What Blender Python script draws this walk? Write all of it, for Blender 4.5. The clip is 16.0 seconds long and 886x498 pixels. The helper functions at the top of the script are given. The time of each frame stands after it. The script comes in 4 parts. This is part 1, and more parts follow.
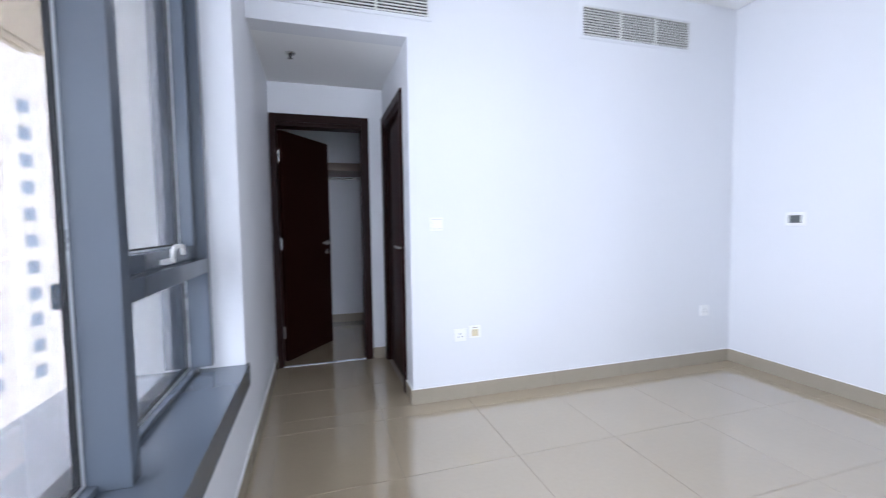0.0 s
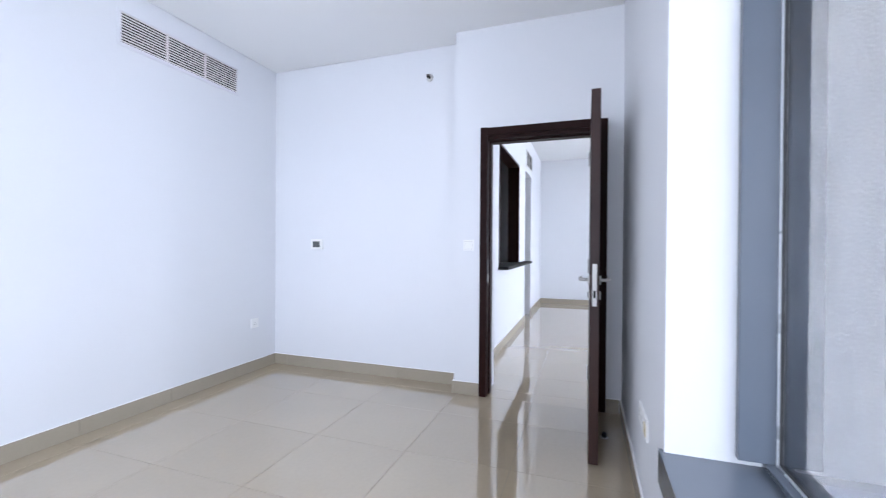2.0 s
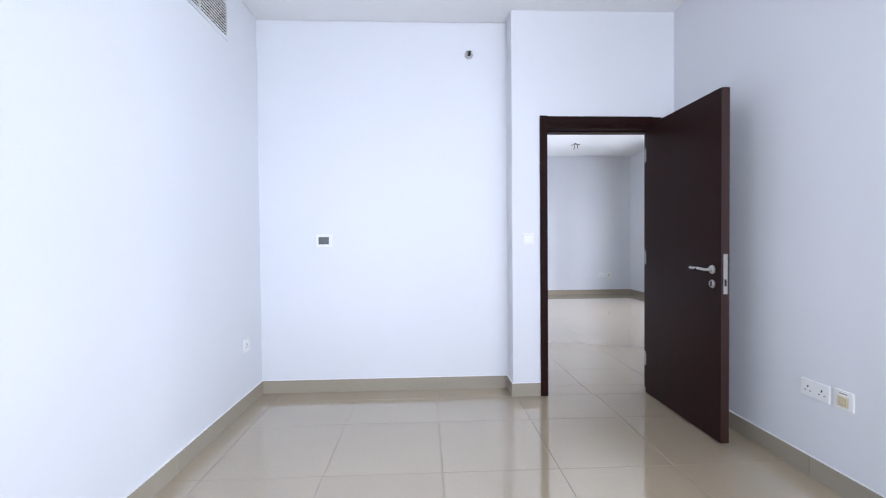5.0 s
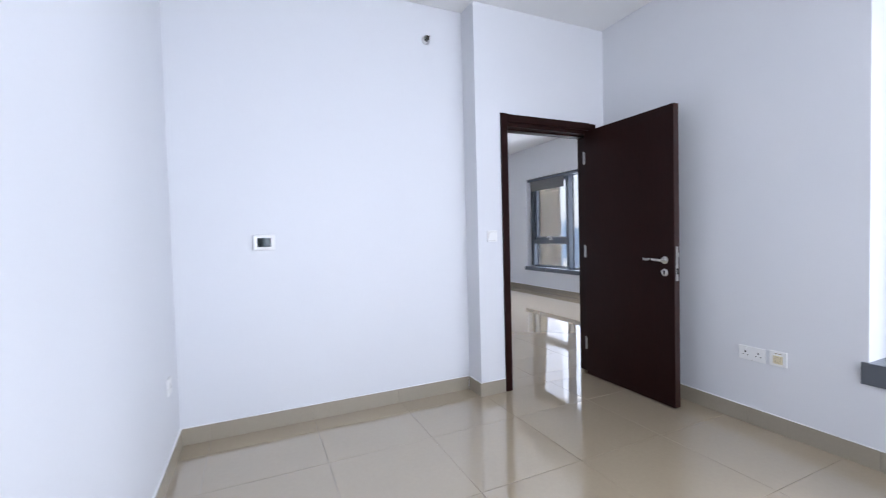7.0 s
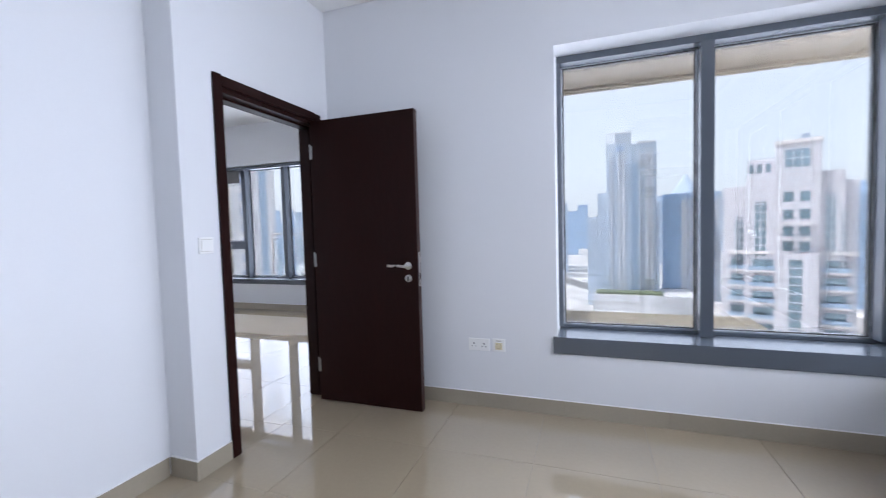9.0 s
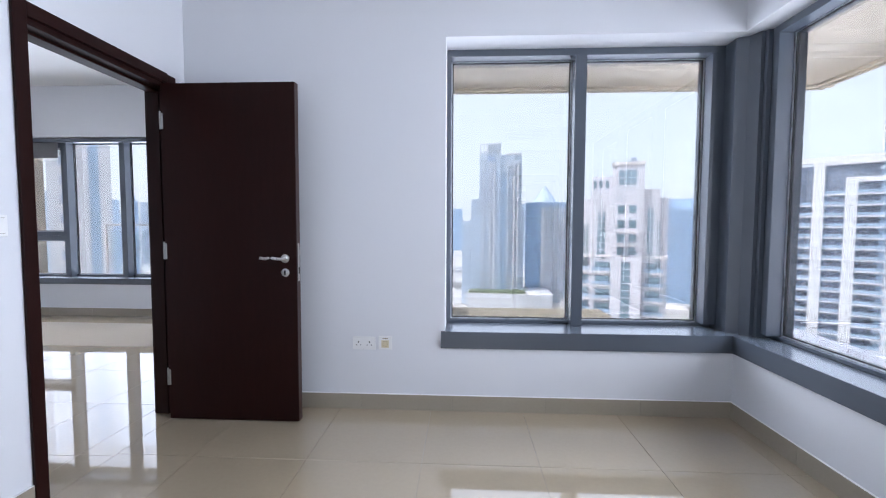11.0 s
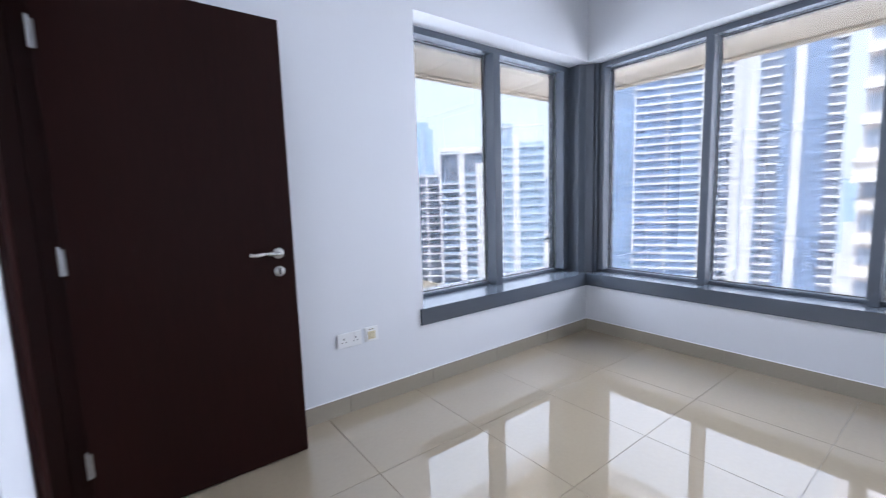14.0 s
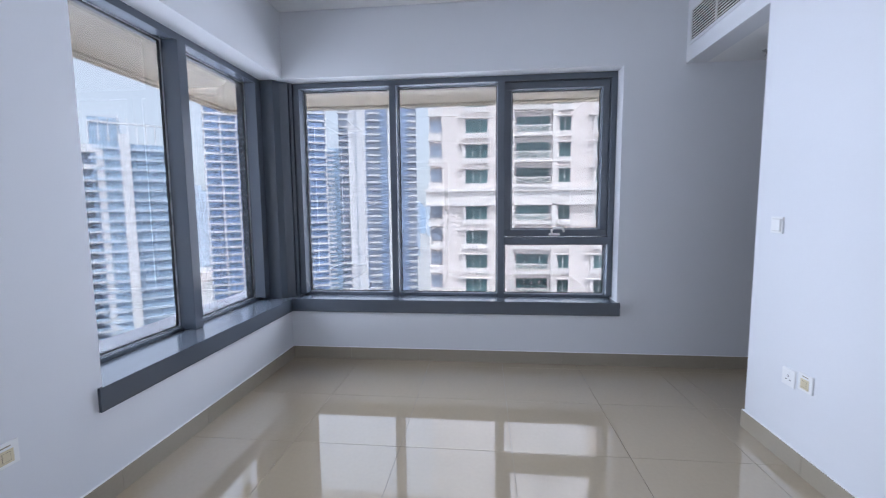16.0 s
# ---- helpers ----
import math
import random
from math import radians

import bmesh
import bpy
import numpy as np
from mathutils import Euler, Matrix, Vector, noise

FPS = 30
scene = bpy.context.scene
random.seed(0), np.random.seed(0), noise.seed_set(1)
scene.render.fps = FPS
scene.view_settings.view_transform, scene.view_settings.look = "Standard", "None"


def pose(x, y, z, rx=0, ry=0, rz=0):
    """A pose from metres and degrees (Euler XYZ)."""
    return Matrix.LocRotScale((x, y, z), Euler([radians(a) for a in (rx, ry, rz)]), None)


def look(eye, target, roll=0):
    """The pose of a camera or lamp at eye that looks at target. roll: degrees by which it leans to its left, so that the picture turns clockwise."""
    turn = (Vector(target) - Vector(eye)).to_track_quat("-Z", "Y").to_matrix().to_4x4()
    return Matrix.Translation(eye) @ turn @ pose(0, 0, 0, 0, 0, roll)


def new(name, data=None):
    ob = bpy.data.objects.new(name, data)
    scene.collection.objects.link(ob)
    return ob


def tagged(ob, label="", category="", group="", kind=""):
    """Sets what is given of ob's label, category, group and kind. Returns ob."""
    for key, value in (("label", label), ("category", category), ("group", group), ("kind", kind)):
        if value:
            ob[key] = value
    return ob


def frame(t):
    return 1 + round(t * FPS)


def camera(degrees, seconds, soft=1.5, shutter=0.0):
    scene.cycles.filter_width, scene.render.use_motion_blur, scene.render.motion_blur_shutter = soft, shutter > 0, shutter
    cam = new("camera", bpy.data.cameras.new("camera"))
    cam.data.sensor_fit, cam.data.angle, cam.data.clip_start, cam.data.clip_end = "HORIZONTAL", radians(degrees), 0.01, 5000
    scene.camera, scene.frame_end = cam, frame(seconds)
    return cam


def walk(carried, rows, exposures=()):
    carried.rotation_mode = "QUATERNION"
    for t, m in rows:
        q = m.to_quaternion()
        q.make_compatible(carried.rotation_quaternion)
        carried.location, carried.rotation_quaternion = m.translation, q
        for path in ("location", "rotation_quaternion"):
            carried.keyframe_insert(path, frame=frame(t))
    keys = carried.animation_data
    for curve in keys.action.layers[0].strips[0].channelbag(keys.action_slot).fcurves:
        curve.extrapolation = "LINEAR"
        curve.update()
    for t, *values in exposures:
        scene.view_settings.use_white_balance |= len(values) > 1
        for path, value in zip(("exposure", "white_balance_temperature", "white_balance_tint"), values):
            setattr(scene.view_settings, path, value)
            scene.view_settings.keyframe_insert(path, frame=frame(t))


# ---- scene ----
cam = camera(94.0, 16.0, soft=1.1, shutter=0.35)
PATH = [
    (0, (0.349, 0.579, 1.191), (0.933, 2.488, 1.076), -0.8),
    (0.5, (0.338, 0.413, 1.199), (1.413, 2.098, 1.128), -0.5),
    (1, (0.34, 0.286, 1.21), (1.8, 1.652, 1.167), -0.2),
    (1.5, (0.323, 0.233, 1.201), (2.051, 1.24, 1.175), 0.1),
    (2, (0.317, 0.245, 1.19), (2.207, 0.901, 1.177), 0.4),
    (2.5, (0.348, 0.384, 1.187), (2.316, 0.738, 1.194), 0.4),
    (3, (0.396, 0.675, 1.174), (2.391, 0.814, 1.203), 0.0),
    (3.5, (0.373, 0.98, 1.198), (2.373, 0.99, 1.21), -0.1),
    (4, (0.365, 1.252, 1.181), (2.365, 1.24, 1.191), -0.2),
    (4.5, (0.387, 1.572, 1.184), (2.386, 1.538, 1.173), -0.3),
    (7, (0.834, 2.764, 1.216), (2.655, 1.938, 1.15), -1.5),
    (7.5, (1.171, 2.74, 1.242), (2.784, 1.558, 1.184), -1.8),
    (8, (1.448, 2.706, 1.252), (2.744, 1.185, 1.186), -2.0),
    (8.5, (1.615, 2.726, 1.241), (2.608, 0.99, 1.172), -1.9),
    (9, (1.619, 2.767, 1.259), (2.286, 0.884, 1.156), -1.6),
    (9.5, (1.606, 2.793, 1.22), (1.994, 0.833, 1.12), -1.2),
    (12, (2.065, 2.575, 1.198), (2.067, 0.578, 1.082), 0.2),
    (12.5, (2.499, 2.587, 1.195), (2.369, 0.596, 1.053), -0.3),
    (13, (2.857, 2.524, 1.207), (2.483, 0.568, 1.021), -1.1),
    (13.5, (3.144, 2.414, 1.205), (2.381, 0.577, 1.003), -1.8),
    (14, (3.306, 2.213, 1.225), (2.113, 0.625, 0.994), -1.8),
    (14.5, (3.313, 1.956, 1.21), (1.742, 0.743, 0.968), -2.0),
    (15, (3.291, 1.819, 1.259), (1.458, 1.06, 1.012), -1.9),
    (15.5, (3.348, 1.711, 1.286), (1.403, 1.321, 1.038), -1.3),
    (16, (3.43, 1.687, 1.294), (1.449, 1.489, 1.103), -0.5),
]
walk(cam, [(t, look(eye, target, roll)) for t, eye, target, roll in PATH],
     exposures=[(0, 3.36, 6500, 10), (1, 3.4, 6490, 10), (1.5, 3.32, 6470, 10), (2, 3.28, 6440, 10), (3.5, 3.25, 6470, 10), (4.5, 3.4, 6510, 10), (7, 3.24, 6620, 10), (8.5, 3.08, 6548, 10), (9.5, 3.23, 6500, 10), (12.5, 3.3, 6480, 10), (13.5, 3.38, 6380, 10), (14.5, 3.36, 6280, 10), (15, 3.17, 6267, 10), (15.5, 2.86, 6253, 10), (16, 2.87, 6240, 10)])

# ---- daylight: hazy sky, and a high sun behind the building ----
SUN_EL, SUN_AZ = radians(57), radians(14)
world = bpy.data.worlds.new("hazy_sky")
scene.world = world
world.use_nodes = True
wn = world.node_tree.nodes
sky = wn.new("ShaderNodeTexSky")
sky.sky_type = "NISHITA"
sky.sun_disc = False
sky.sun_elevation = SUN_EL
sky.sun_rotation = radians(90) - SUN_AZ
sky.air_density, sky.dust_density, sky.ozone_density = 1.0, 4.0, 2.0
wn["Background"].inputs[1].default_value = 0.06
world.node_tree.links.new(sky.outputs[0], wn["Background"].inputs[0])
haze, both = wn.new("ShaderNodeBackground"), wn.new("ShaderNodeAddShader")   # bright dust haze over the whole sky
haze.inputs[0].default_value, haze.inputs[1].default_value = (0.86, 0.92, 1.0, 1), 1.15
world.node_tree.links.new(wn["Background"].outputs[0], both.inputs[0])
world.node_tree.links.new(haze.outputs[0], both.inputs[1])
world.node_tree.links.new(both.outputs[0], wn["World Output"].inputs[0])
sun = bpy.data.lights.new("sun", "SUN")
sun.energy, sun.angle, sun.color = 3.4, radians(0.53), (1.0, 0.965, 0.92)
sun_ob = new("sun", sun)
sun_ob.matrix_world = look((math.cos(SUN_AZ) * 50, math.sin(SUN_AZ) * 50, math.tan(SUN_EL) * 50), (0, 0, 0))

# sky light entering at each opening
def sky_lamp(name, eye, target, wide, high, power, spread):
    lamp = bpy.data.lights.new(name, "AREA")
    lamp.shape, lamp.size, lamp.size_y, lamp.energy, lamp.color = "RECTANGLE", wide, high, power, (0.75, 0.82, 1.0)
    lamp.spread = radians(spread)
    new(name, lamp).matrix_world = look(eye, target)

sky_lamp("sky_lamp_south", (0.35, -1.35, 1.48), (0.35, 1.0, 1.44), 3.10, 2.05, 22.0, 165)
sky_lamp("sky_lamp_west", (-1.33, 0.80, 1.48), (1.0, 0.80, 1.44), 4.20, 2.05, 27.5, 165)
sky_lamp("sky_lamp_living", (7.0, -3.0, 1.43), (7.0, -1.0, 1.3), 2.30, 1.75, 25.0, 150)
sky_lamp("sky_lamp_balcony", (5.36, -3.5, 1.2), (5.36, -1.0, 1.2), 0.75, 2.0, 4.5, 150)

# ---- materials ----
def material(name, color, rough=0.5, metal=0.0, spec=0.5, grain=0.06, scale=6.0, fine=80.0, bump=0.0, coat=0.0, stretch=(1, 1, 1), rand=0.0, rvar=0.06, ior=1.5):
    """A painted or stony surface: broad and fine variation of tone, some of roughness, a little relief."""
    m = bpy.data.materials.new(name)
    m.use_nodes = True
    t = m.node_tree
    p = t.nodes["Principled BSDF"]
    p.inputs["Metallic"].default_value = metal
    p.inputs["Specular IOR Level"].default_value = spec
    p.inputs["Coat Weight"].default_value = coat
    p.inputs["Coat IOR"].default_value = ior
    p.inputs["IOR"].default_value = ior
    p.inputs["Coat Roughness"].default_value = min(0.08, rough)
    co = t.nodes.new("ShaderNodeNewGeometry")
    mp = t.nodes.new("ShaderNodeMapping")
    mp.inputs["Scale"].default_value = stretch
    t.links.new(co.outputs["Position"], mp.inputs[0])
    n1, n2 = t.nodes.new("ShaderNodeTexNoise"), t.nodes.new("ShaderNodeTexNoise")
    n1.inputs["Scale"].default_value, n2.inputs["Scale"].default_value = scale, fine
    n1.inputs["Detail"].default_value = n2.inputs["Detail"].default_value = 4
    for n in (n1, n2):
        t.links.new(mp.outputs[0], n.inputs["Vector"])
    mix = t.nodes.new("ShaderNodeMath")
    mix.operation = "ADD"
    t.links.new(n1.outputs["Fac"], mix.inputs[0])
    t.links.new(n2.outputs["Fac"], mix.inputs[1])
    ramp = t.nodes.new("ShaderNodeMapRange")
    ramp.inputs[1].default_value, ramp.inputs[2].default_value = 0.6, 1.4
    ramp.inputs[3].default_value, ramp.inputs[4].default_value = 1 - grain, 1 + grain
    t.links.new(mix.outputs[0], ramp.inputs[0])
    value = ramp.outputs[0]
    if rand:
        info = t.nodes.new("ShaderNodeObjectInfo")
        rr = t.nodes.new("ShaderNodeMapRange")
        rr.inputs[3].default_value, rr.inputs[4].default_value = 1 - rand, 1 + rand
        t.links.new(info.outputs["Random"], rr.inputs[0])
        mm = t.nodes.new("ShaderNodeMath")
        mm.operation = "MULTIPLY"
        t.links.new(value, mm.inputs[0])
        t.links.new(rr.outputs[0], mm.inputs[1])
        value = mm.outputs[0]
    tone = t.nodes.new("ShaderNodeVectorMath")
    tone.operation = "SCALE"
    tone.inputs[0].default_value = color
    t.links.new(value, tone.inputs["Scale"])
    t.links.new(tone.outputs[0], p.inputs["Base Color"])
    rg = t.nodes.new("ShaderNodeMapRange")
    rg.inputs[1].default_value, rg.inputs[2].default_value = 0.3, 0.7
    rg.inputs[3].default_value, rg.inputs[4].default_value = max(0.01, rough * (1 - rvar * 3)), rough * (1 + rvar * 3)
    t.links.new(n1.outputs["Fac"], rg.inputs[0])
    t.links.new(rg.outputs[0], p.inputs["Roughness"])
    if bump:
        b = t.nodes.new("ShaderNodeBump")
        b.inputs["Strength"].default_value, b.inputs["Distance"].default_value = bump, 0.002
        t.links.new(n2.outputs["Fac"], b.inputs["Height"])
        t.links.new(b.outputs[0], p.inputs["Normal"])
    return m

def glass(name, tint, gloss=1.0):
    """Solar-control glazing: a tinted clear sheet with a Fresnel reflection."""
    m = bpy.data.materials.new(name)
    m.use_nodes = True
    t = m.node_tree
    t.nodes.remove(t.nodes["Principled BSDF"])
    tr, gl, lw, po, fr, mx = (t.nodes.new(k) for k in ("ShaderNodeBsdfTransparent", "ShaderNodeBsdfGlossy", "ShaderNodeLayerWeight", "ShaderNodeMath", "ShaderNodeMapRange", "ShaderNodeMixShader"))
    tr.inputs[0].default_value = (*tint, 1)
    gl.inputs["Roughness"].default_value = 0.0
    gl.inputs[0].default_value = (gloss, gloss, gloss, 1)
    lw.inputs[0].default_value = 0.5
    po.operation, po.inputs[1].default_value = "POWER", 5.0
    t.links.new(lw.outputs["Facing"], po.inputs[0])
    fr.inputs[3].default_value, fr.inputs[4].default_value = 0.035, 0.9
    t.links.new(po.outputs[0], fr.inputs[0])
    t.links.new(fr.outputs[0], mx.inputs[0])
    t.links.new(tr.outputs[0], mx.inputs[1])
    t.links.new(gl.outputs[0], mx.inputs[2])
    t.links.new(mx.outputs[0], t.nodes["Material Output"].inputs[0])
    return m

def pebbled(name, color):
    """Washed concrete: pale matrix with small pits and pebbles, and broad vertical rain streaks."""
    m = material(name, color, 0.88, grain=0.05, scale=1.4, fine=22, stretch=(1, 1, 0.25), spec=0.25)
    t = m.node_tree
    p = t.nodes["Principled BSDF"]
    tone = p.inputs["Base Color"].links[0].from_socket
    co = t.nodes.new("ShaderNodeNewGeometry")
    pit, cell, cut, mul, bump = (t.nodes.new(k) for k in ("ShaderNodeTexNoise", "ShaderNodeTexVoronoi", "ShaderNodeMapRange", "ShaderNodeVectorMath", "ShaderNodeBump"))
    pit.inputs["Scale"].default_value, pit.inputs["Detail"].default_value, pit.inputs["Roughness"].default_value = 34.0, 5.0, 0.7
    cell.inputs["Scale"].default_value = 95.0
    t.links.new(co.outputs["Position"], pit.inputs["Vector"])
    t.links.new(co.outputs["Position"], cell.inputs["Vector"])
    cut.inputs[1].default_value, cut.inputs[2].default_value, cut.inputs[3].default_value, cut.inputs[4].default_value = 0.30, 0.46, 0.55, 1.0
    t.links.new(pit.outputs["Fac"], cut.inputs[0])
    mul.operation = "SCALE"
    t.links.new(tone, mul.inputs[0])
    t.links.new(cut.outputs[0], mul.inputs["Scale"])
    t.links.new(mul.outputs[0], p.inputs["Base Color"])
    bump.inputs["Strength"].default_value, bump.inputs["Distance"].default_value = 0.7, 0.004
    t.links.new(cell.outputs["Distance"], bump.inputs["Height"])
    t.links.new(bump.outputs[0], p.inputs["Normal"])
    return m

PAINT = material("white_wall_paint", (0.677, 0.687, 0.708), 0.55, grain=0.015, scale=1.5, fine=160, bump=0.08, spec=0.35)
CEIL = material("ceiling_paint", (0.79, 0.79, 0.785), 0.8, grain=0.012, scale=1.2, fine=120, bump=0.05, spec=0.2)
TILE = material("polished_porcelain", (0.372, 0.303, 0.212), 0.035, grain=0.035, scale=2.2, fine=45, rand=0.02, coat=0.6, rvar=0.12, ior=1.85)
GROUT = material("grey_grout", (0.30, 0.26, 0.20), 0.8, grain=0.1)
SKIRT = material("skirting_tile", (0.32, 0.278, 0.215), 0.16, grain=0.04, scale=3, fine=60, rand=0.025)
WOOD = material("dark_stained_wood", (0.0150, 0.0036, 0.0027), 0.42, spec=0.11, rvar=0.03, grain=0.2, scale=3.5, fine=60, stretch=(1, 1, 0.12), bump=0.05)
WOODEDGE = material("reddish_wood_edge", (0.026, 0.007, 0.004), 0.4, grain=0.3, scale=5, fine=70, stretch=(1, 1, 0.1))
ALU = material("grey_coated_aluminium", (0.072, 0.086, 0.106), 0.20, grain=0.03, scale=3, fine=200, spec=0.6, rvar=0.0, ior=1.6)
SEAL = material("black_rubber_seal", (0.012, 0.012, 0.013), 0.6)
BEAD = material("bright_glazing_bead", (0.62, 0.65, 0.68), 0.3, metal=0.4, grain=0.03)
STEEL = material("satin_steel", (0.62, 0.61, 0.59), 0.28, metal=1.0, grain=0.04, fine=200)
HINGE = material("dull_steel", (0.36, 0.355, 0.345), 0.4, metal=1.0, grain=0.06, fine=150)
PLASTIC = material("white_plastic", (0.78, 0.78, 0.77), 0.35, grain=0.01)
CREAM = material("yellowed_plastic", (0.62, 0.54, 0.36), 0.4, grain=0.04)
DARK = material("dark_screen", (0.035, 0.045, 0.045), 0.03, grain=0.05, spec=0.8, ior=1.9, rvar=0.0)
BLACK = material("gap_shade_and_black_stone", (0.008, 0.008, 0.008), 0.9)
VENT = material("vent_enamel", (0.66, 0.66, 0.62), 0.45, grain=0.04)
# near-black colour for painted vent shade, also for dark nozzles and wires
SHADE_AND_DARK = material("vent_shade_and_dark_fittings", (0.035, 0.03, 0.026), 0.8, grain=0.3)
CONC = pebbled("pebbled_concrete", (0.80, 0.785, 0.76))
TAN = material("ochre_concrete", (0.74, 0.65, 0.53), 0.85, grain=0.12, scale=1.6, fine=60, bump=0.3)
LEDGE = material("pale_ledge_coating", (0.79, 0.80, 0.85), 0.7, grain=0.06, scale=2, fine=60)
SHELF = material("closet_board", (0.22, 0.16, 0.12), 0.5, grain=0.1, stretch=(1, 8, 8))
CLEAR = glass("clear_glass", (0.94, 0.955, 0.96))
GLASS = glass("tinted_glass", (0.284, 0.291, 0.302))

# exterior
BEIGE = material("beige_render", (0.77, 0.70, 0.675), 0.85, grain=0.06, scale=0.15, fine=3)
BEIGE2 = material("pale_stone_trim", (0.79, 0.745, 0.725), 0.8, grain=0.05, scale=0.3, fine=5)
WHITEF = material("white_cladding", (0.70, 0.70, 0.715), 0.7, grain=0.05, scale=0.1, fine=2)
TEALGL = material("teal_window_glass", (0.065, 0.125, 0.135), 0.08, grain=0.4, scale=0.35, fine=1.5, rand=0.5)
# blue glass colours lightened to include the city's bluish haze
BLUEGL = material("haze_paled_blue_glass", (0.29, 0.39, 0.58), 0.08, grain=0.35, scale=0.09, fine=0.5)
PALEGL = material("pale_blue_facade_glass", (0.36, 0.47, 0.60), 0.12, grain=0.18, scale=0.05, fine=0.3)
GREYGL = material("grey_facade_glass", (0.34, 0.39, 0.49), 0.15, metal=0.2, grain=0.3, scale=0.1, fine=0.6)
REFL = material("reflective_window_glass", (0.26, 0.36, 0.42), 0.1, metal=0.7, grain=0.3, scale=0.3, fine=1.5, rand=0.3)
DARKGL = material("dark_facade_glass", (0.21, 0.245, 0.32), 0.12, grain=0.35, scale=0.12, fine=0.7)
PALEST = material("pale_stone_cladding", (0.66, 0.645, 0.68), 0.8, grain=0.05, scale=0.15, fine=2)
# cladding and glass paled and blued to carry the haze before them
HAZE_CLAD = material("haze_blue_cladding", (0.54, 0.62, 0.71), 0.5, grain=0.08, scale=0.05, fine=0.3)
HAZEGL = material("haze_tinted_facade_glass", (0.40, 0.46, 0.56), 0.3, grain=0.25, scale=0.06, fine=0.4)
# far facades: the haze of distance is mixed into these base colours
FAR_HAZE = material("far_facade_blue_haze", (0.40, 0.53, 0.70), 0.6, grain=0.1, scale=0.02, fine=0.12)
FAR_HAZE2 = material("far_facade_grey_haze", (0.50, 0.58, 0.68), 0.7, grain=0.1, scale=0.02, fine=0.12)
SAND = material("sandy_ground", (0.55, 0.54, 0.535), 0.95, grain=0.25, scale=0.008, fine=0.07)
ROAD = material("pale_asphalt", (0.22, 0.22, 0.22), 0.9, grain=0.15, scale=0.02, fine=0.3)
GREEN = material("garden_green", (0.16, 0.19, 0.12), 0.9, grain=0.4, scale=0.1, fine=0.6)

# ---- building helpers ----
ORIGIN = {}

def bm_box(a, b, bevel=0.0, into=None):
    bm = into or bmesh.new()
    made = bmesh.ops.create_cube(bm, size=1)["verts"]
    for v in made:
        v.co = Vector([(p + q) / 2 + c * (q - p) for p, q, c in zip(a, b, v.co)])
    if bevel:
        edges = list({e for v in made for e in v.link_edges})
        bmesh.ops.bevel(bm, geom=edges, offset=bevel, segments=2, profile=0.6, affect="EDGES")
    return bm

def bm_cyl(p, q, r, r2=None, seg=20, into=None):
    bm = into or bmesh.new()
    p, q = Vector(p), Vector(q)
    m = Matrix.Translation((p + q) / 2) @ (q - p).to_track_quat("Z", "Y").to_matrix().to_4x4()
    bmesh.ops.create_cone(bm, cap_ends=True, segments=seg, radius1=r, radius2=r if r2 is None else r2, depth=(q - p).length, matrix=m)
    return bm

def bm_tube(points, r, seg=10):
    """A bent rod through a few points, with rounded joints."""
    bm = bmesh.new()
    for p, q in zip(points, points[1:]):
        bm_cyl(p, q, r, seg=seg, into=bm)
    for p in points[1:-1]:
        bmesh.ops.create_uvsphere(bm, u_segments=seg, v_segments=6, radius=r, matrix=Matrix.Translation(p))
    return bm

def bm_prism(plan, z0, z1):
    bm = bmesh.new()
    low = [bm.verts.new((x, y, z0)) for x, y in plan]
    f = bm.faces.new(low)
    up = bmesh.ops.extrude_face_region(bm, geom=[f])["geom"]
    bmesh.ops.translate(bm, verts=[v for v in up if isinstance(v, bmesh.types.BMVert)], vec=(0, 0, z1 - z0))
    bmesh.ops.recalc_face_normals(bm, faces=bm.faces)
    return bm

def part(name, bm, mat, parent=None, label="", m=None):
    """One mesh object, under a thing or a part, from a bmesh in the parent's world place."""
    if m is not None:
        bmesh.ops.transform(bm, matrix=m, verts=bm.verts)
    lo = Vector([min(v.co[i] for v in bm.verts) for i in range(3)])
    hi = Vector([max(v.co[i] for v in bm.verts) for i in range(3)])
    c = Vector(((lo.x + hi.x) / 2, (lo.y + hi.y) / 2, lo.z))
    bmesh.ops.translate(bm, verts=bm.verts, vec=-c)
    me = bpy.data.meshes.new(name)
    bm.to_mesh(me)
    bm.free()
    me.materials.append(mat)
    ob = new(name, me)
    ob.parent = parent
    ob.location = c - (ORIGIN[parent.name] if parent else Vector())
    ORIGIN[ob.name] = c
    return tagged(ob, label) if label else ob

def thing(name, at, label, category, group="", kind=""):
    ob = new(name)
    ob.empty_display_size = 0.1
    ob.location = at
    ORIGIN[ob.name] = Vector(at)
    return tagged(ob, label, category, group, kind)

def structure(name, bm, mat, label="", category=""):
    return tagged(part(name, bm, mat), label, category, kind="structure")

def smooth(ob):
    for p in ob.data.polygons:
        p.use_smooth = True
    return ob

# ---- plan, metres ----
XJ, XT, YV, H = 3.52, 3.71, 3.215, 2.92      # door wall, thermostat wall, vent wall, ceiling
XD = 3.665                                   # living room side of the door wall
XC, YD2, ZC = 0.935, 4.28, 2.385             # dressing corridor: side wall, closet door wall, its ceiling
XS, YW = 1.82, 2.76                          # ends of the two window openings
ZS, ZH = 0.525, 2.39                         # sill top, window head
OUT = -0.35                                  # outer face of the outside walls
LXE, LYK, LYW, LYB, LH = 9.35, 1.18, -2.6, -3.15, 3.02   # living room

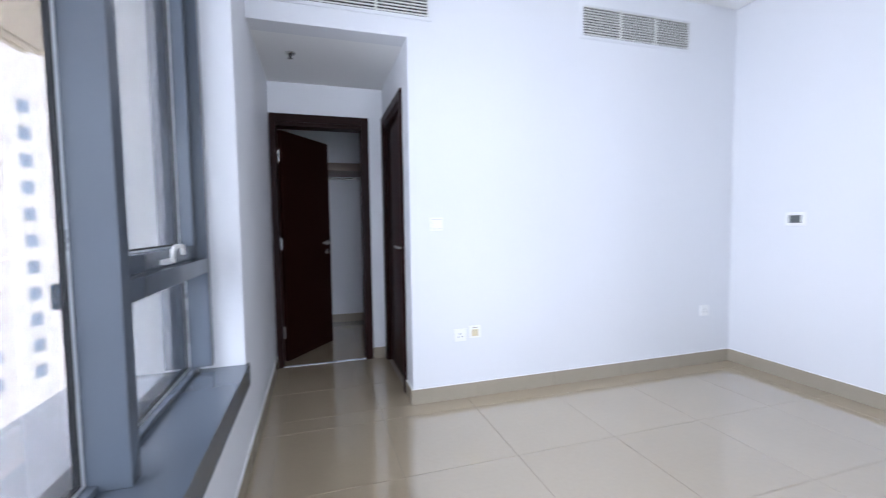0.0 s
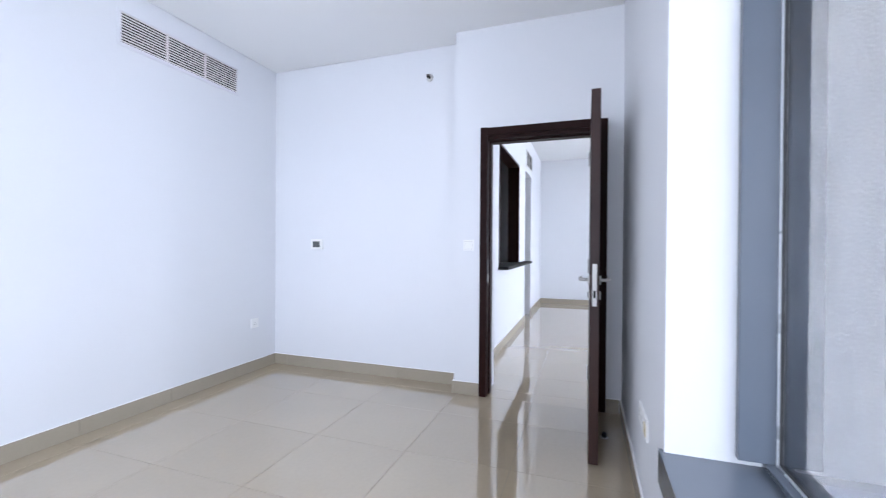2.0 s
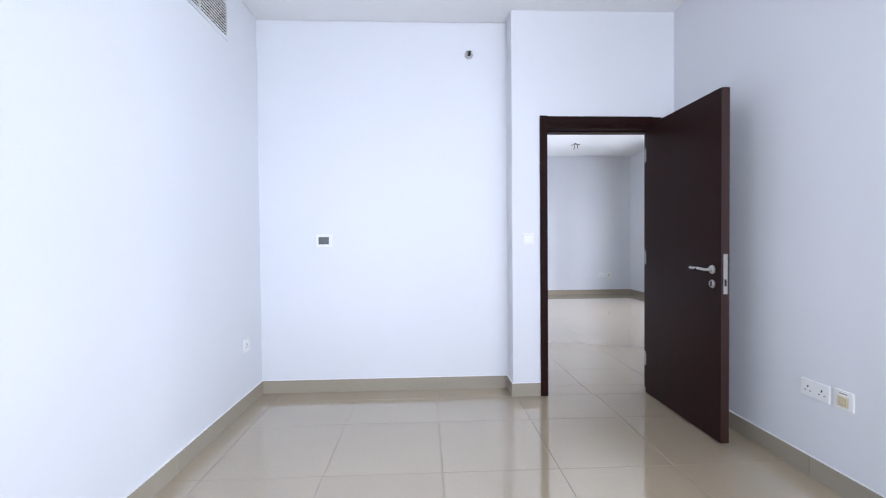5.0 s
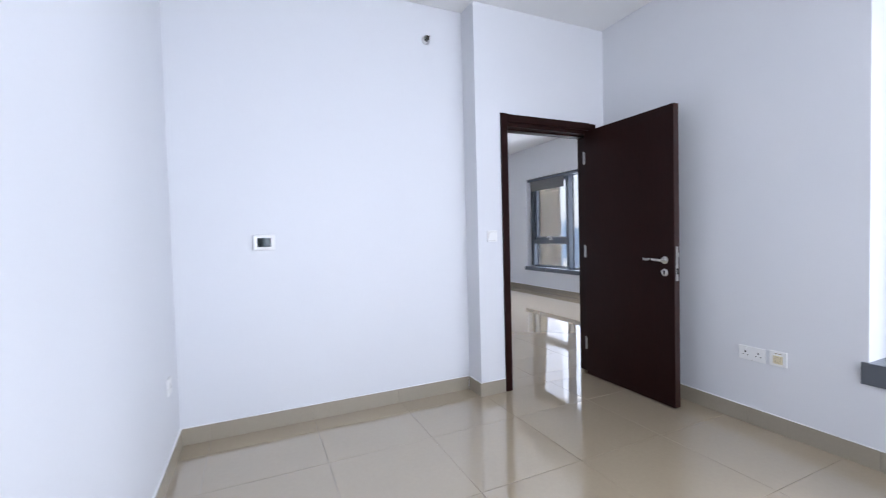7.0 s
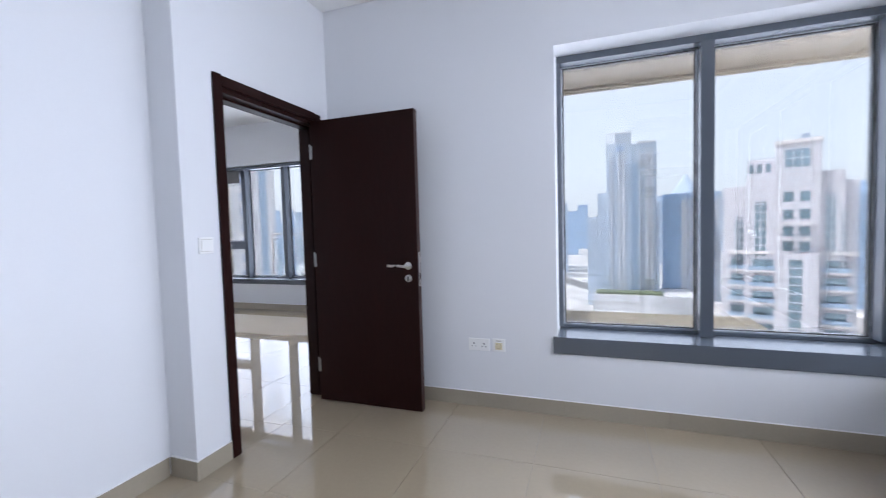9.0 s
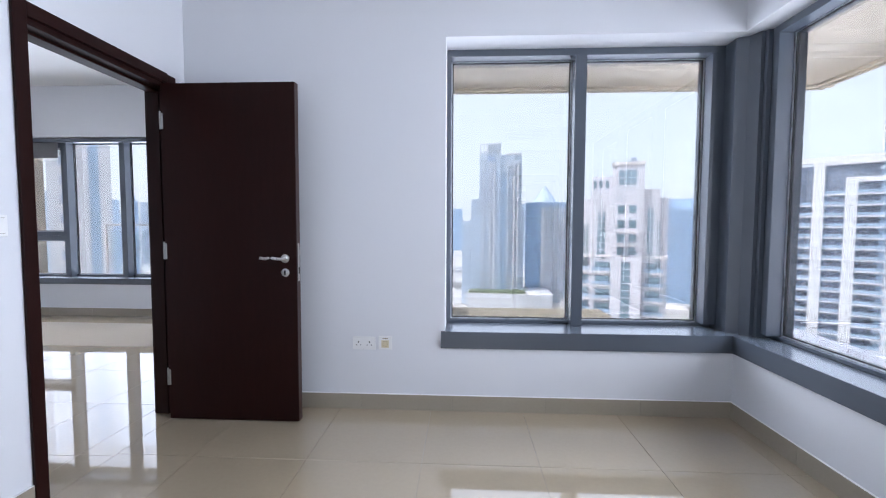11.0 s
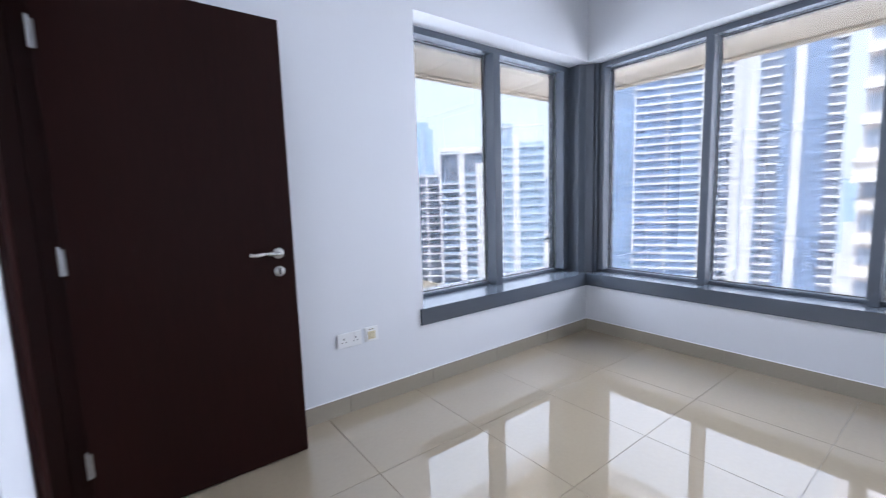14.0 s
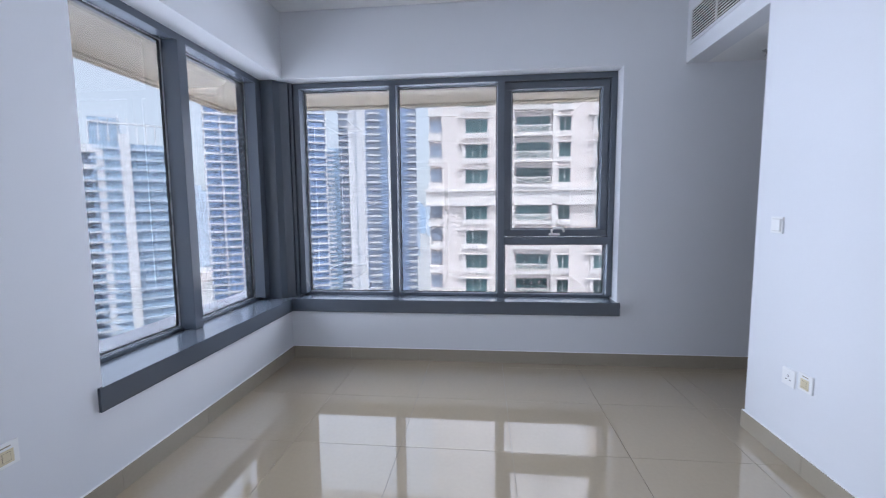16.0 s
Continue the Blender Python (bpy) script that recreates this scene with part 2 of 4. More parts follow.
# ---- large structure: bedroom ----
structure("wall_door_jog", bm_box((XJ, 1.01, 2.085), (XT, 1.256, H + 0.2)), PAINT, "white painted projecting wall above the light switch", "wall")
structure("wall_door", bm_box((XJ, -0.2, 2.085), (XD, 1.01, H + 0.2)), PAINT, "white painted wall above the bedroom door", "wall")
structure("wall_door_side", bm_box((XJ, 1.01, 0), (XT, 1.256, 2.085)), PAINT, "white painted projecting wall beside the bedroom door", "wall")
structure("wall_door_return", bm_box((XJ, OUT, 0), (XD, 0.116, 2.085)), PAINT, "white painted wall corner behind the open door", "wall")
structure("wall_thermostat", bm_box((XT, 1.0, 0), (XT + 0.15, YV + 0.15, H + 0.2)), PAINT, "white painted wall with a thermostat", "wall")
structure("wall_vent", bm_box((XC, YV, 0), (XT, YV + 0.15, H + 0.2)), PAINT, "white painted wall with an air vent", "wall")
structure("wall_bulkhead", bm_box((OUT, YV, ZC), (XC, YV + 0.15, H + 0.2)), PAINT, "white bulkhead over the corridor opening", "wall")
structure("wall_south", bm_box((XS, OUT, 0), (XJ, 0, H + 0.2)), PAINT, "white painted outside wall behind the open door", "wall")
structure("wall_south_below", bm_box((OUT, OUT, 0), (XS, 0, 0.415)), PAINT, "white painted wall below the window", "wall")
structure("wall_south_head", bm_box((OUT, OUT, ZH), (XS, 0, H + 0.2)), PAINT, "white painted wall above the window", "wall")
structure("wall_west_below", bm_box((OUT, 0, 0), (0, YW, 0.415)), PAINT, "white painted wall below the window", "wall")
structure("wall_west_head", bm_box((OUT, 0, ZH), (0, YW, H + 0.2)), PAINT, "white painted wall above the window", "wall")
structure("wall_west", bm_box((OUT, YW, 0), (0, 6.0, H + 0.2)), PAINT, "white painted outside wall leading into the corridor", "wall")
structure("ceiling", bm_box((0.008, 0.008, H), (XT - 0.008, YV - 0.008, H + 0.03)), CEIL, "plain white painted bedroom ceiling", "ceiling")
structure("ceiling_slab", bm_box((OUT, OUT, H + 0.2), (LXE + 0.3, 6.1, H + 0.4)), CEIL, "concrete slab above the rooms", "ceiling")
# black sheet added over the edge gap, so its shade is painted in
structure("ceiling_gap_shade", bm_box((0, 0, H + 0.03), (XT, YV, H + 0.06)), BLACK, "black sheet painting the shade in the gap round the bedroom ceiling", "ceiling")
structure("ceiling_corridor", bm_box((0, YV + 0.15, ZC), (XC, YD2, ZC + 0.08)), CEIL, "low white corridor ceiling", "ceiling")

# corridor and closet
structure("wall_corridor", bm_box((XC, 4.235, 0), (XC + 0.15, 6.0, H)), PAINT, "white wall at the end of the corridor", "wall")
structure("wall_corridor_near", bm_box((XC, YV + 0.15, 0), (XC + 0.15, 3.435, H)), PAINT, "white corridor wall by the corner", "wall")
structure("wall_corridor_head", bm_box((XC, 3.435, 2.085), (XC + 0.15, 4.235, H)), PAINT, "white wall over the bathroom door", "wall")
structure("wall_bathroom", bm_box((XC + 0.15, 3.4, 0), (XC + 0.2, 4.3, 2.2)), PAINT, "plain wall behind the bathroom door", "wall")
structure("wall_closet_head", bm_box((0, YD2, 2.085), (XC, YD2 + 0.12, H)), PAINT, "white wall over the closet door", "wall")
structure("wall_closet_side", bm_box((0.775, YD2, 0), (XC, YD2 + 0.12, 2.085)), PAINT, "white wall strip beside the closet door", "wall")
structure("wall_closet_back", bm_box((OUT, 5.86, 0), (XC + 0.15, 6.0, H)), PAINT, "white wall at the back of the closet", "wall")
structure("ceiling_closet", bm_box((0, YD2 + 0.12, 2.5), (XC, 5.86, 2.55)), CEIL, "white closet ceiling", "ceiling")

# living room
structure("wall_living_far", bm_box((LXE, -3.6, 0), (LXE + 0.2, 3.4, LH + 0.1)), PAINT, "white far wall of the living room", "wall")
structure("wall_kitchen", bm_box((XT + 0.15, LYK, 0), (7.02, LYK + 0.14, 0.93)), PAINT, "white half wall under the kitchen hatch", "wall")
structure("wall_kitchen_near", bm_box((XT + 0.15, LYK, 0.93), (4.93, LYK + 0.14, LH + 0.1)), PAINT, "white wall beside the kitchen hatch", "wall")
structure("wall_kitchen_mid", bm_box((6.36, LYK, 0.93), (7.02, LYK + 0.14, LH + 0.1)), PAINT, "white wall between hatch and passage", "wall")
structure("wall_kitchen_head", bm_box((4.93, LYK, 2.37), (6.36, LYK + 0.14, LH + 0.1)), PAINT, "white wall over the kitchen hatch", "wall")
structure("wall_passage_head", bm_box((7.02, LYK, 2.42), (7.75, LYK + 0.14, LH + 0.1)), PAINT, "white wall over the passage", "wall")
structure("wall_passage_far", bm_box((7.75, LYK, 0), (LXE, LYK + 0.14, LH + 0.1)), PAINT, "white wall beyond the passage", "wall")
structure("wall_passage_side", bm_box((7.02, LYK + 0.14, 0), (7.16, 3.4, LH + 0.1)), PAINT, "white passage side wall", "wall")
structure("wall_kitchen_back", bm_box((XT + 0.15, 3.4, 0), (LXE + 0.2, 3.55, LH + 0.1)), PAINT, "white wall behind kitchen and passage", "wall")
structure("wall_living_west", bm_box((XT - 0.12, -3.6, 0), (XT, OUT, LH + 0.1)), PAINT, "white wall of the living room beside the bedroom", "wall")
structure("wall_balcony", bm_box((XT, LYB - 0.25, 0), (4.3, LYB, LH + 0.1)), PAINT, "white wall beside the balcony door", "wall")
structure("wall_balcony_head", bm_box((4.3, LYB - 0.25, 2.4), (6.3, LYB, LH + 0.1)), PAINT, "white wall over the balcony door", "wall")
structure("wall_balcony_below", bm_box((4.3, LYB - 0.25, 0), (4.80, LYB, 0.42)), PAINT, "white wall below the balcony side window", "wall")
structure("wall_balcony_return", bm_prism([(5.56, LYW), (5.90, LYB), (6.3, LYB), (6.3, LYW)], 0, 0.42), PAINT, "white wall corner by the balcony door", "wall")
structure("wall_living_below", bm_box((6.3, LYW - 0.3, 0), (LXE, LYW, 0.42)), PAINT, "white wall below the living room window", "wall")
structure("wall_living_head", bm_box((5.2, LYW - 0.3, 2.36), (LXE, LYW, LH + 0.1)), PAINT, "white wall above the living room window", "wall")
structure("wall_living_end", bm_box((8.24, LYW - 0.3, 0.42), (LXE, LYW, 2.36)), PAINT, "white wall at the end of the window", "wall")
structure("wall_balcony_soffit", bm_box((5.2, LYB, 2.40), (6.3, LYW - 0.302, 2.5)), PAINT, "white soffit over the balcony door", "wall")
structure("ceiling_living", bm_box((XT, LYB, LH), (LXE, LYK, LH + 0.03)), CEIL, "plain white living room ceiling", "ceiling")
structure("ceiling_kitchen", bm_box((XT + 0.15, LYK + 0.14, 2.6), (LXE, 3.4, 2.64)), CEIL, "low kitchen ceiling", "ceiling")
structure("kitchen_panel", bm_box((4.2, 2.4, 0), (7.0, 3.0, 2.6)), WOOD, "dark wooden kitchen cabinet front", "cabinet wall")

# outside shell: canopy, ledge, fins
structure("canopy", bm_prism([(OUT, OUT), (2.6, OUT), (2.6, -1.65), (-1.78, -1.65), (-1.78, 4.6), (OUT, 4.6)], 2.56, 2.9), TAN, "ochre concrete canopy over the windows", "canopy")
for a, b in (((-1.78, -1.53, 2.535), (2.6, -1.49, 2.56)), ((-1.78, -1.63, 2.545), (2.6, -1.59, 2.56)), ((-1.66, -1.49, 2.535), (-1.62, 4.6, 2.56)), ((-1.76, -1.49, 2.545), (-1.72, 4.6, 2.56))):
    structure("canopy_edge", bm_box(a, b), TAN, "drip groove on the canopy's edge", "canopy")
structure("ledge", bm_prism([(OUT, OUT), (1.95, OUT), (1.95, -0.86), (-0.82, -0.86), (-0.82, 3.0), (OUT, 3.0)], 0.1, 0.44), LEDGE, "pale coated ledge outside the windows", "ledge")
structure("fin_south", bm_box((1.95, -1.58, -3), (2.6, OUT, 2.56)), CONC, "pebbled concrete fin beside the window", "concrete wall")
structure("fin_west", bm_box((-0.82, 2.98, -3), (OUT, 3.5, 2.56)), CONC, "pebbled concrete fin beside the window", "concrete wall")
structure("fin_living", bm_box((8.32, -3.6, -3), (8.8, LYW - 0.3, 2.9)), TAN, "ochre concrete fin beside the living room window", "concrete wall")
structure("balcony_floor", bm_box((3.6, -5.35, -0.25), (8.9, LYB - 0.25, -0.02)), LEDGE, "pale balcony floor", "balcony")
structure("balcony_wall", bm_box((3.95, -7.6, -3), (6.05, -7.2, 1.65)), BEIGE2, "pale rendered wall of the next balcony", "wall")
structure("balcony_pier", bm_box((6.20, -5.34, 0.12), (6.44, -5.03, 2.9)), TAN, "ochre concrete balcony pier", "balcony")
structure("balcony_pier_front", bm_box((6.452, -5.30, 0.12), (6.72, -4.99, 2.9), 0.01), TAN, "ochre concrete balcony pier", "balcony")
rail = thing("balcony_railing", (7.65, -4.95, -0.02), "white metal balcony railing with glass panels", "railing")
part("top_rail", bm_box((6.73, -4.98, 1.19), (8.56, -4.92, 1.235), 0.006), BEIGE2, rail)
for x in (7.42, 8.10, 8.53):
    part("post", bm_box((x - 0.025, -4.97, -0.02), (x + 0.025, -4.93, 1.19), 0.004), BEIGE2, rail)
for x0, x1 in ((6.75, 7.39), (7.45, 8.07), (8.13, 8.50)):
    part("panel", bm_box((x0, -4.955, 0.08), (x1, -4.945, 1.12)), CLEAR, rail, "clear glass panel")
low_rail = thing("balcony_railing", (4.9, -4.95, 0.12), "white metal balcony railing with slim posts", "railing")
part("top_rail", bm_box((3.65, -4.98, 1.17), (6.19, -4.92, 1.215), 0.006), BEIGE2, low_rail)
for k in range(5):
    part("post", bm_box((3.70 + 0.6 * k, -4.97, 0.12), (3.74 + 0.6 * k, -4.93, 1.17), 0.004), BEIGE2, low_rail)
structure("balcony_kerb", bm_box((3.6, -5.34, -0.02), (6.72, -4.8, 0.12)), TAN, "low balcony kerb", "balcony")
structure("balcony_ceiling", bm_box((3.6, -4.6, 2.9), (8.9, LYB - 0.25, 3.1)), TAN, "ochre concrete balcony soffit", "balcony")

# ---- windows ----
def window(name, label, along, s0, s1, face, back, z0, z1, mullions, sash=None, mull=0.075, sign=-1, end_bars=(0.05, 0.09)):
    """A fixed window in a wall along x or y; face and back: depths of the frame's room side and of its glass."""
    w = thing(name, ((s0 + s1) / 2, (face + back) / 2, z0) if along == "x" else ((face + back) / 2, (s0 + s1) / 2, z0), label, "window", kind="structure")
    outer = back + sign * 0.07
    def bar(nm, p0, p1, d0, d1, q0, q1, mat, parent=w, bev=0.003):
        lo, hi = sorted((d0, d1))
        a, b = ((p0, lo, q0), (p1, hi, q1)) if along == "x" else ((lo, p0, q0), (hi, p1, q1))
        return part(nm, bm_box(a, b, bev), mat, parent)
    bar("head_bar", s0, s1, face, outer, z1 - 0.045, z1, ALU)
    bar("bottom_bar", s0, s1, back + 0.03 * -sign, outer, z0, z0 + 0.022, ALU)
    bar("end_bar", s0, s0 + end_bars[0], face, outer, z0 + 0.022, z1 - 0.045, ALU)
    bar("end_bar", s1 - end_bars[1], s1, face, outer, z0 + 0.022, z1 - 0.045, ALU)
    edges = [s0 + end_bars[0]]
    for c in mullions:
        bar("mullion", c - mull / 2, c + mull / 2, face - sign * 0.012, back + sign * 0.022, z0 + 0.001, z1 - 0.045, ALU)
        edges += [c - mull / 2, c + mull / 2]
    edges.append(s1 - end_bars[1])
    zt, zb = z1 - 0.045, z0 + 0.022
    for i in range(0, len(edges), 2):
        p0, p1 = edges[i], edges[i + 1]
        fields = [(p0, p1, zb, zt)]
        if sash is not None and i // 2 == sash[0]:
            tz, sw = sash[1], 0.058
            bar("transom", p0, p1, face, outer, tz - 0.045, tz + 0.02, ALU)
            fields = [(p0, p1, zb, tz - 0.045)]
            f = bar("sash", p0 + 0.0005, p1 - 0.0005, face + sign * 0.04, back, tz + 0.021, tz + 0.021 + sw, ALU)
            bar("sash_rail", p0 + 0.0005, p1 - 0.0005, face + sign * 0.04, back, zt - sw - 0.002, zt - 0.002, ALU, f)
            bar("sash_stile", p0 + 0.0005, p0 + sw, face + sign * 0.04, back, tz + 0.021 + sw, zt - sw - 0.002, ALU, f)
            bar("sash_stile", p1 - sw, p1 - 0.0005, face + sign * 0.04, back, tz + 0.021 + sw, zt - sw - 0.002, ALU, f)
            fields.append((p0 + sw, p1 - sw, tz + 0.021 + sw, zt - sw - 0.002))
            hc, hz = (p0 + p1) / 2 + 0.02, tz + 0.04
            hd = face + sign * 0.015
            def P(s, d, z):
                return (s, d, z) if along == "x" else (d, s, z)
            fh = face + sign * 0.04
            hb = part("handle_base", bm_box(P(hc - 0.07, min(hd, fh), hz - 0.009), P(hc + 0.02, max(hd, fh), hz + 0.009), 0.004), PLASTIC if sash[2] else ALU, w, "white window handle base" if sash[2] else "")
            smooth(part("handle", bm_tube([P(hc - 0.05, hd - sign * 0.008, hz), P(hc - 0.05, hd - sign * 0.012, hz + 0.04), P(hc - 0.03, hd - sign * 0.016, hz + 0.054), P(hc + 0.04, hd - sign * 0.016, hz + 0.052), P(hc + 0.05, hd - sign * 0.016, hz + 0.02)], 0.008), PLASTIC if sash[2] else ALU, hb))
        for f0, f1, g0, g1 in fields:
            for nm, a0, a1, c0, c1 in (("bead", f0, f1, g0, g0 + 0.006), ("bead", f0, f1, g1 - 0.006, g1), ("bead", f0, f0 + 0.006, g0 + 0.006, g1 - 0.006), ("bead", f1 - 0.006, f1, g0 + 0.006, g1 - 0.006)):
                bar(nm, a0, a1, back - sign * 0.004, back + sign * 0.016, c0, c1, BEAD, bev=0)
            for nm, a0, a1, c0, c1 in (("seal", f0 + 0.006, f1 - 0.006, g0 + 0.006, g0 + 0.012), ("seal", f0 + 0.006, f1 - 0.006, g1 - 0.012, g1 - 0.006), ("seal", f0 + 0.006, f0 + 0.013, g0 + 0.012, g1 - 0.012), ("seal", f1 - 0.013, f1 - 0.006, g0 + 0.012, g1 - 0.012)):
                bar(nm, a0, a1, back + sign * 0.001, back + sign * 0.014, c0, c1, SEAL, bev=0)
            g = bar("pane", f0 + 0.006, f1 - 0.006, back + sign * 0.004, back + sign * 0.012, g0 + 0.006, g1 - 0.006, GLASS, bev=0)
            g.visible_shadow = False
    return w

window("window_1", "grey aluminium two-pane window with a city view", "x", 0.0, XS, -0.195, -0.295, ZS, ZH, [0.93], end_bars=(0.08, 0.028))
window("window_2", "grey aluminium window with an opening casement", "y", 0.03, YW, -0.135, -0.228, ZS, ZH, [0.91, 1.83], sash=(2, 1.035, True), end_bars=(0.05, 0.045), mull=0.057)
post = thing("window_post", (-0.12, -0.12, ZS), "grey aluminium clad corner post between two windows", "window post", kind="structure")
part("corner_casing", bm_prism([(-0.33, -0.33), (0.0, -0.33), (0.0, -0.09), (-0.06, -0.06), (-0.09, 0.0), (-0.33, 0.0)], ZS, ZH), ALU, post)
part("cover_strip", bm_box((-0.30, 0.002, ZS), (-0.11, 0.028, ZH), 0.003), ALU, post)

structure("window_sill_south", bm_prism([(0.0, 0.014), (1.845, 0.014), (1.845, 0.0), (XS, 0.0), (XS, -0.335), (0.0, -0.335)], 0.415, ZS), ALU, "grey coated window sill", "window sill")
structure("window_sill_west", bm_prism([(0.014, 0.014), (0.014, 2.785), (0.0, 2.785), (0.0, YW), (-0.335, YW), (-0.335, -0.335), (-0.002, -0.335), (-0.002, 0.014)], 0.415, ZS), ALU, "grey coated window sill", "window sill")

window("window_3", "grey aluminium living room window with a rolled blind", "x", 5.725, 8.24, LYW - 0.12, LYW - 0.22, 0.5, 2.36, [6.27, 7.08], sash=(2, 1.04, True))
structure("window_sill_living", bm_box((5.70, LYW - 0.28, 0.42), (8.3, LYW + 0.02, 0.5), 0.004), ALU, "grey coated living room window sill", "window sill")
blind = thing("roller_blind", (6.97, LYW - 0.06, 2.2), "grey rolled-up blind under the window head", "blind")
part("cassette", bm_box((5.75, LYW - 0.11, 2.30), (8.22, LYW - 0.02, 2.355), 0.01), ALU, blind)
part("fabric", bm_box((7.12, LYW - 0.07, 2.1), (8.16, LYW - 0.066, 2.30)), material("blind_fabric", (0.16, 0.16, 0.16), 0.9, fine=400), blind)

window("window_4", "grey aluminium side window beside the balcony door", "x", 4.3, 4.80, LYB - 0.03, LYB - 0.11, 0.5, 2.4, [])
structure("window_sill_balcony", bm_box((4.3, LYB - 0.2, 0.42), (4.80, LYB + 0.015, 0.5), 0.004), ALU, "grey coated side window sill", "window sill")
bd = thing("door_balcony", (5.4, LYB - 0.05, 0), "grey aluminium glazed balcony door, closed", "door", kind="structure")
part("frame_post", bm_box((5.90, LYB - 0.14, 0), (6.03, LYB - 0.02, 2.4), 0.004), ALU, bd)
part("frame_post", bm_box((4.80, LYB - 0.14, 0), (4.86, LYB - 0.02, 2.4), 0.004), ALU, bd)
part("frame_head", bm_box((4.86, LYB - 0.14, 2.34), (5.90, LYB - 0.02, 2.4), 0.004), ALU, bd)
part("stile", bm_box((5.745, LYB - 0.11, 0.02), (5.90, LYB - 0.05, 2.34), 0.004), ALU, bd)
part("stile", bm_box((4.86, LYB - 0.11, 0.02), (4.97, LYB - 0.05, 2.34), 0.004), ALU, bd)
part("rail", bm_box((4.97, LYB - 0.11, 0.02), (5.745, LYB - 0.05, 0.14), 0.004), ALU, bd)
part("rail", bm_box((4.97, LYB - 0.11, 2.22), (5.745, LYB - 0.05, 2.34), 0.004), ALU, bd)
part("head_cover", bm_box((4.80, LYB - 0.018, 2.335), (6.03, LYB + 0.05, 2.395), 0.006), ALU, bd)
pane = part("pane", bm_box((4.97, LYB - 0.09, 0.14), (5.745, LYB - 0.08, 2.22)), GLASS, bd)
pane.visible_shadow = False
lev = part("lever", bm_tube([(5.80, LYB - 0.05, 1.10), (5.80, LYB + 0.01, 1.10), (5.63, LYB + 0.012, 1.10)], 0.010), STEEL, bd, "steel lever handle")
part("lock_cylinder", bm_cyl((5.81, LYB - 0.05, 0.97), (5.81, LYB - 0.035, 0.97), 0.014), SEAL, bd)
structure("balcony_post", bm_prism([(5.56, LYW), (5.90, LYB), (6.01, LYB), (5.92, -3.0), (5.72, LYW)], 0.5, 2.355), ALU, "grey aluminium clad corner post", "window post")

# ---- doors ----
def lever_set(parent, rose, out, toward, drop=0.085):
    """A rose, a curved lever and a key escutcheon; out and toward are unit directions."""
    r, o, t = Vector(rose), Vector(out), Vector(toward)
    rs = smooth(part("rose", bm_cyl(r, r + o * 0.009, 0.026, 0.024, 28), STEEL, parent, "satin steel handle rose"))
    up = Vector((0, 0, 1))
    smooth(part("lever", bm_tube([r + o * 0.009, r + o * 0.048, r + o * 0.052 + t * 0.03 + up * 0.002, r + o * 0.052 + t * 0.07 + up * 0.006, r + o * 0.050 + t * 0.105 + up * 0.002, r + o * 0.048 + t * 0.132 + up * 0.006], 0.0085, 12), STEEL, rs))
    e = r - up * drop
    es = smooth(part("escutcheon", bm_cyl(e, e + o * 0.007, 0.025, 0.023, 28), STEEL, parent, "satin steel key escutcheon"))
    part("key_cylinder", bm_box(Vector(e + o * 0.007) - Vector((0.005, 0.005, 0.014)), Vector(e + o * 0.007) + Vector((0.005, 0.005, 0.014)), 0.002), SEAL, es)

d1 = thing("door_1", (XJ, 0.58, 0), "dark-stained wooden bedroom door, standing open", "door", kind="structure")
for nm, a, b in (("jamb", (XJ - 0.002, 0.118, 0), (XD + 0.002, 0.150, 2.036)), ("jamb", (XJ - 0.002, 0.987, 0), (XD + 0.002, 1.008, 2.036)), ("head_lining", (XJ - 0.002, 0.118, 2.036), (XD + 0.002, 1.008, 2.083)),
                 ("architrave", (XJ - 0.016, 0.105, 0), (XJ - 0.002, 0.1745, 2.12)), ("architrave", (XJ - 0.016, 0.988, 0), (XJ - 0.002, 1.045, 2.13)), ("architrave_head", (XJ - 0.016, 0.1745, 2.065), (XJ - 0.002, 0.988, 2.125)),
                 ("architrave", (XD + 0.002, 0.09, 0), (XD + 0.010, 0.150, 2.12)), ("architrave", (XD + 0.002, 0.988, 0), (XD + 0.010, 1.045, 2.13)), ("architrave_head", (XD + 0.002, 0.150, 2.065), (XD + 0.010, 0.988, 2.125)),
                 ("door_stop_strip", (XJ + 0.06, 0.975, 0), (XJ + 0.14, 0.987, 2.036)), ("door_stop_strip", (XJ + 0.06, 0.150, 0), (XJ + 0.14, 0.157, 2.024)), ("door_stop_strip", (XJ + 0.06, 0.157, 2.024), (XJ + 0.14, 0.975, 2.036))):
    part(nm, bm_box(a, b, 0.003), WOOD, d1)
part("strike_plate", bm_box((XJ + 0.015, 0.984, 0.9), (XJ + 0.045, 0.9868, 1.08)), STEEL, d1)
LEAF0, LEAF1 = 2.70, 3.515
lf = part("leaf", bm_box((LEAF0 + 0.003, 0.176, 0.008), (LEAF1, 0.226, 2.05), 0.002), WOOD, d1)
part("edge_band", bm_box((LEAF0, 0.1775, 0.009), (LEAF0 + 0.003, 0.2245, 2.049)), WOODEDGE, lf, "reddish brown leaf edge")
part("lock_plate", bm_box((LEAF0 - 0.002, 0.190, 0.87), (LEAF0, 0.213, 1.10), 0.0008), STEEL, lf, "satin steel lock plate")
part("latch", bm_box((LEAF0 - 0.011, 0.195, 1.03), (LEAF0 - 0.002, 0.208, 1.06), 0.002), STEEL, lf)
part("dead_bolt", bm_box((LEAF0 - 0.003, 0.195, 0.915), (LEAF0 - 0.002, 0.208, 0.955)), SEAL, lf)
lever_set(lf, (2.772, 0.226, 1.008), (0, 1, 0), (1, 0, 0))
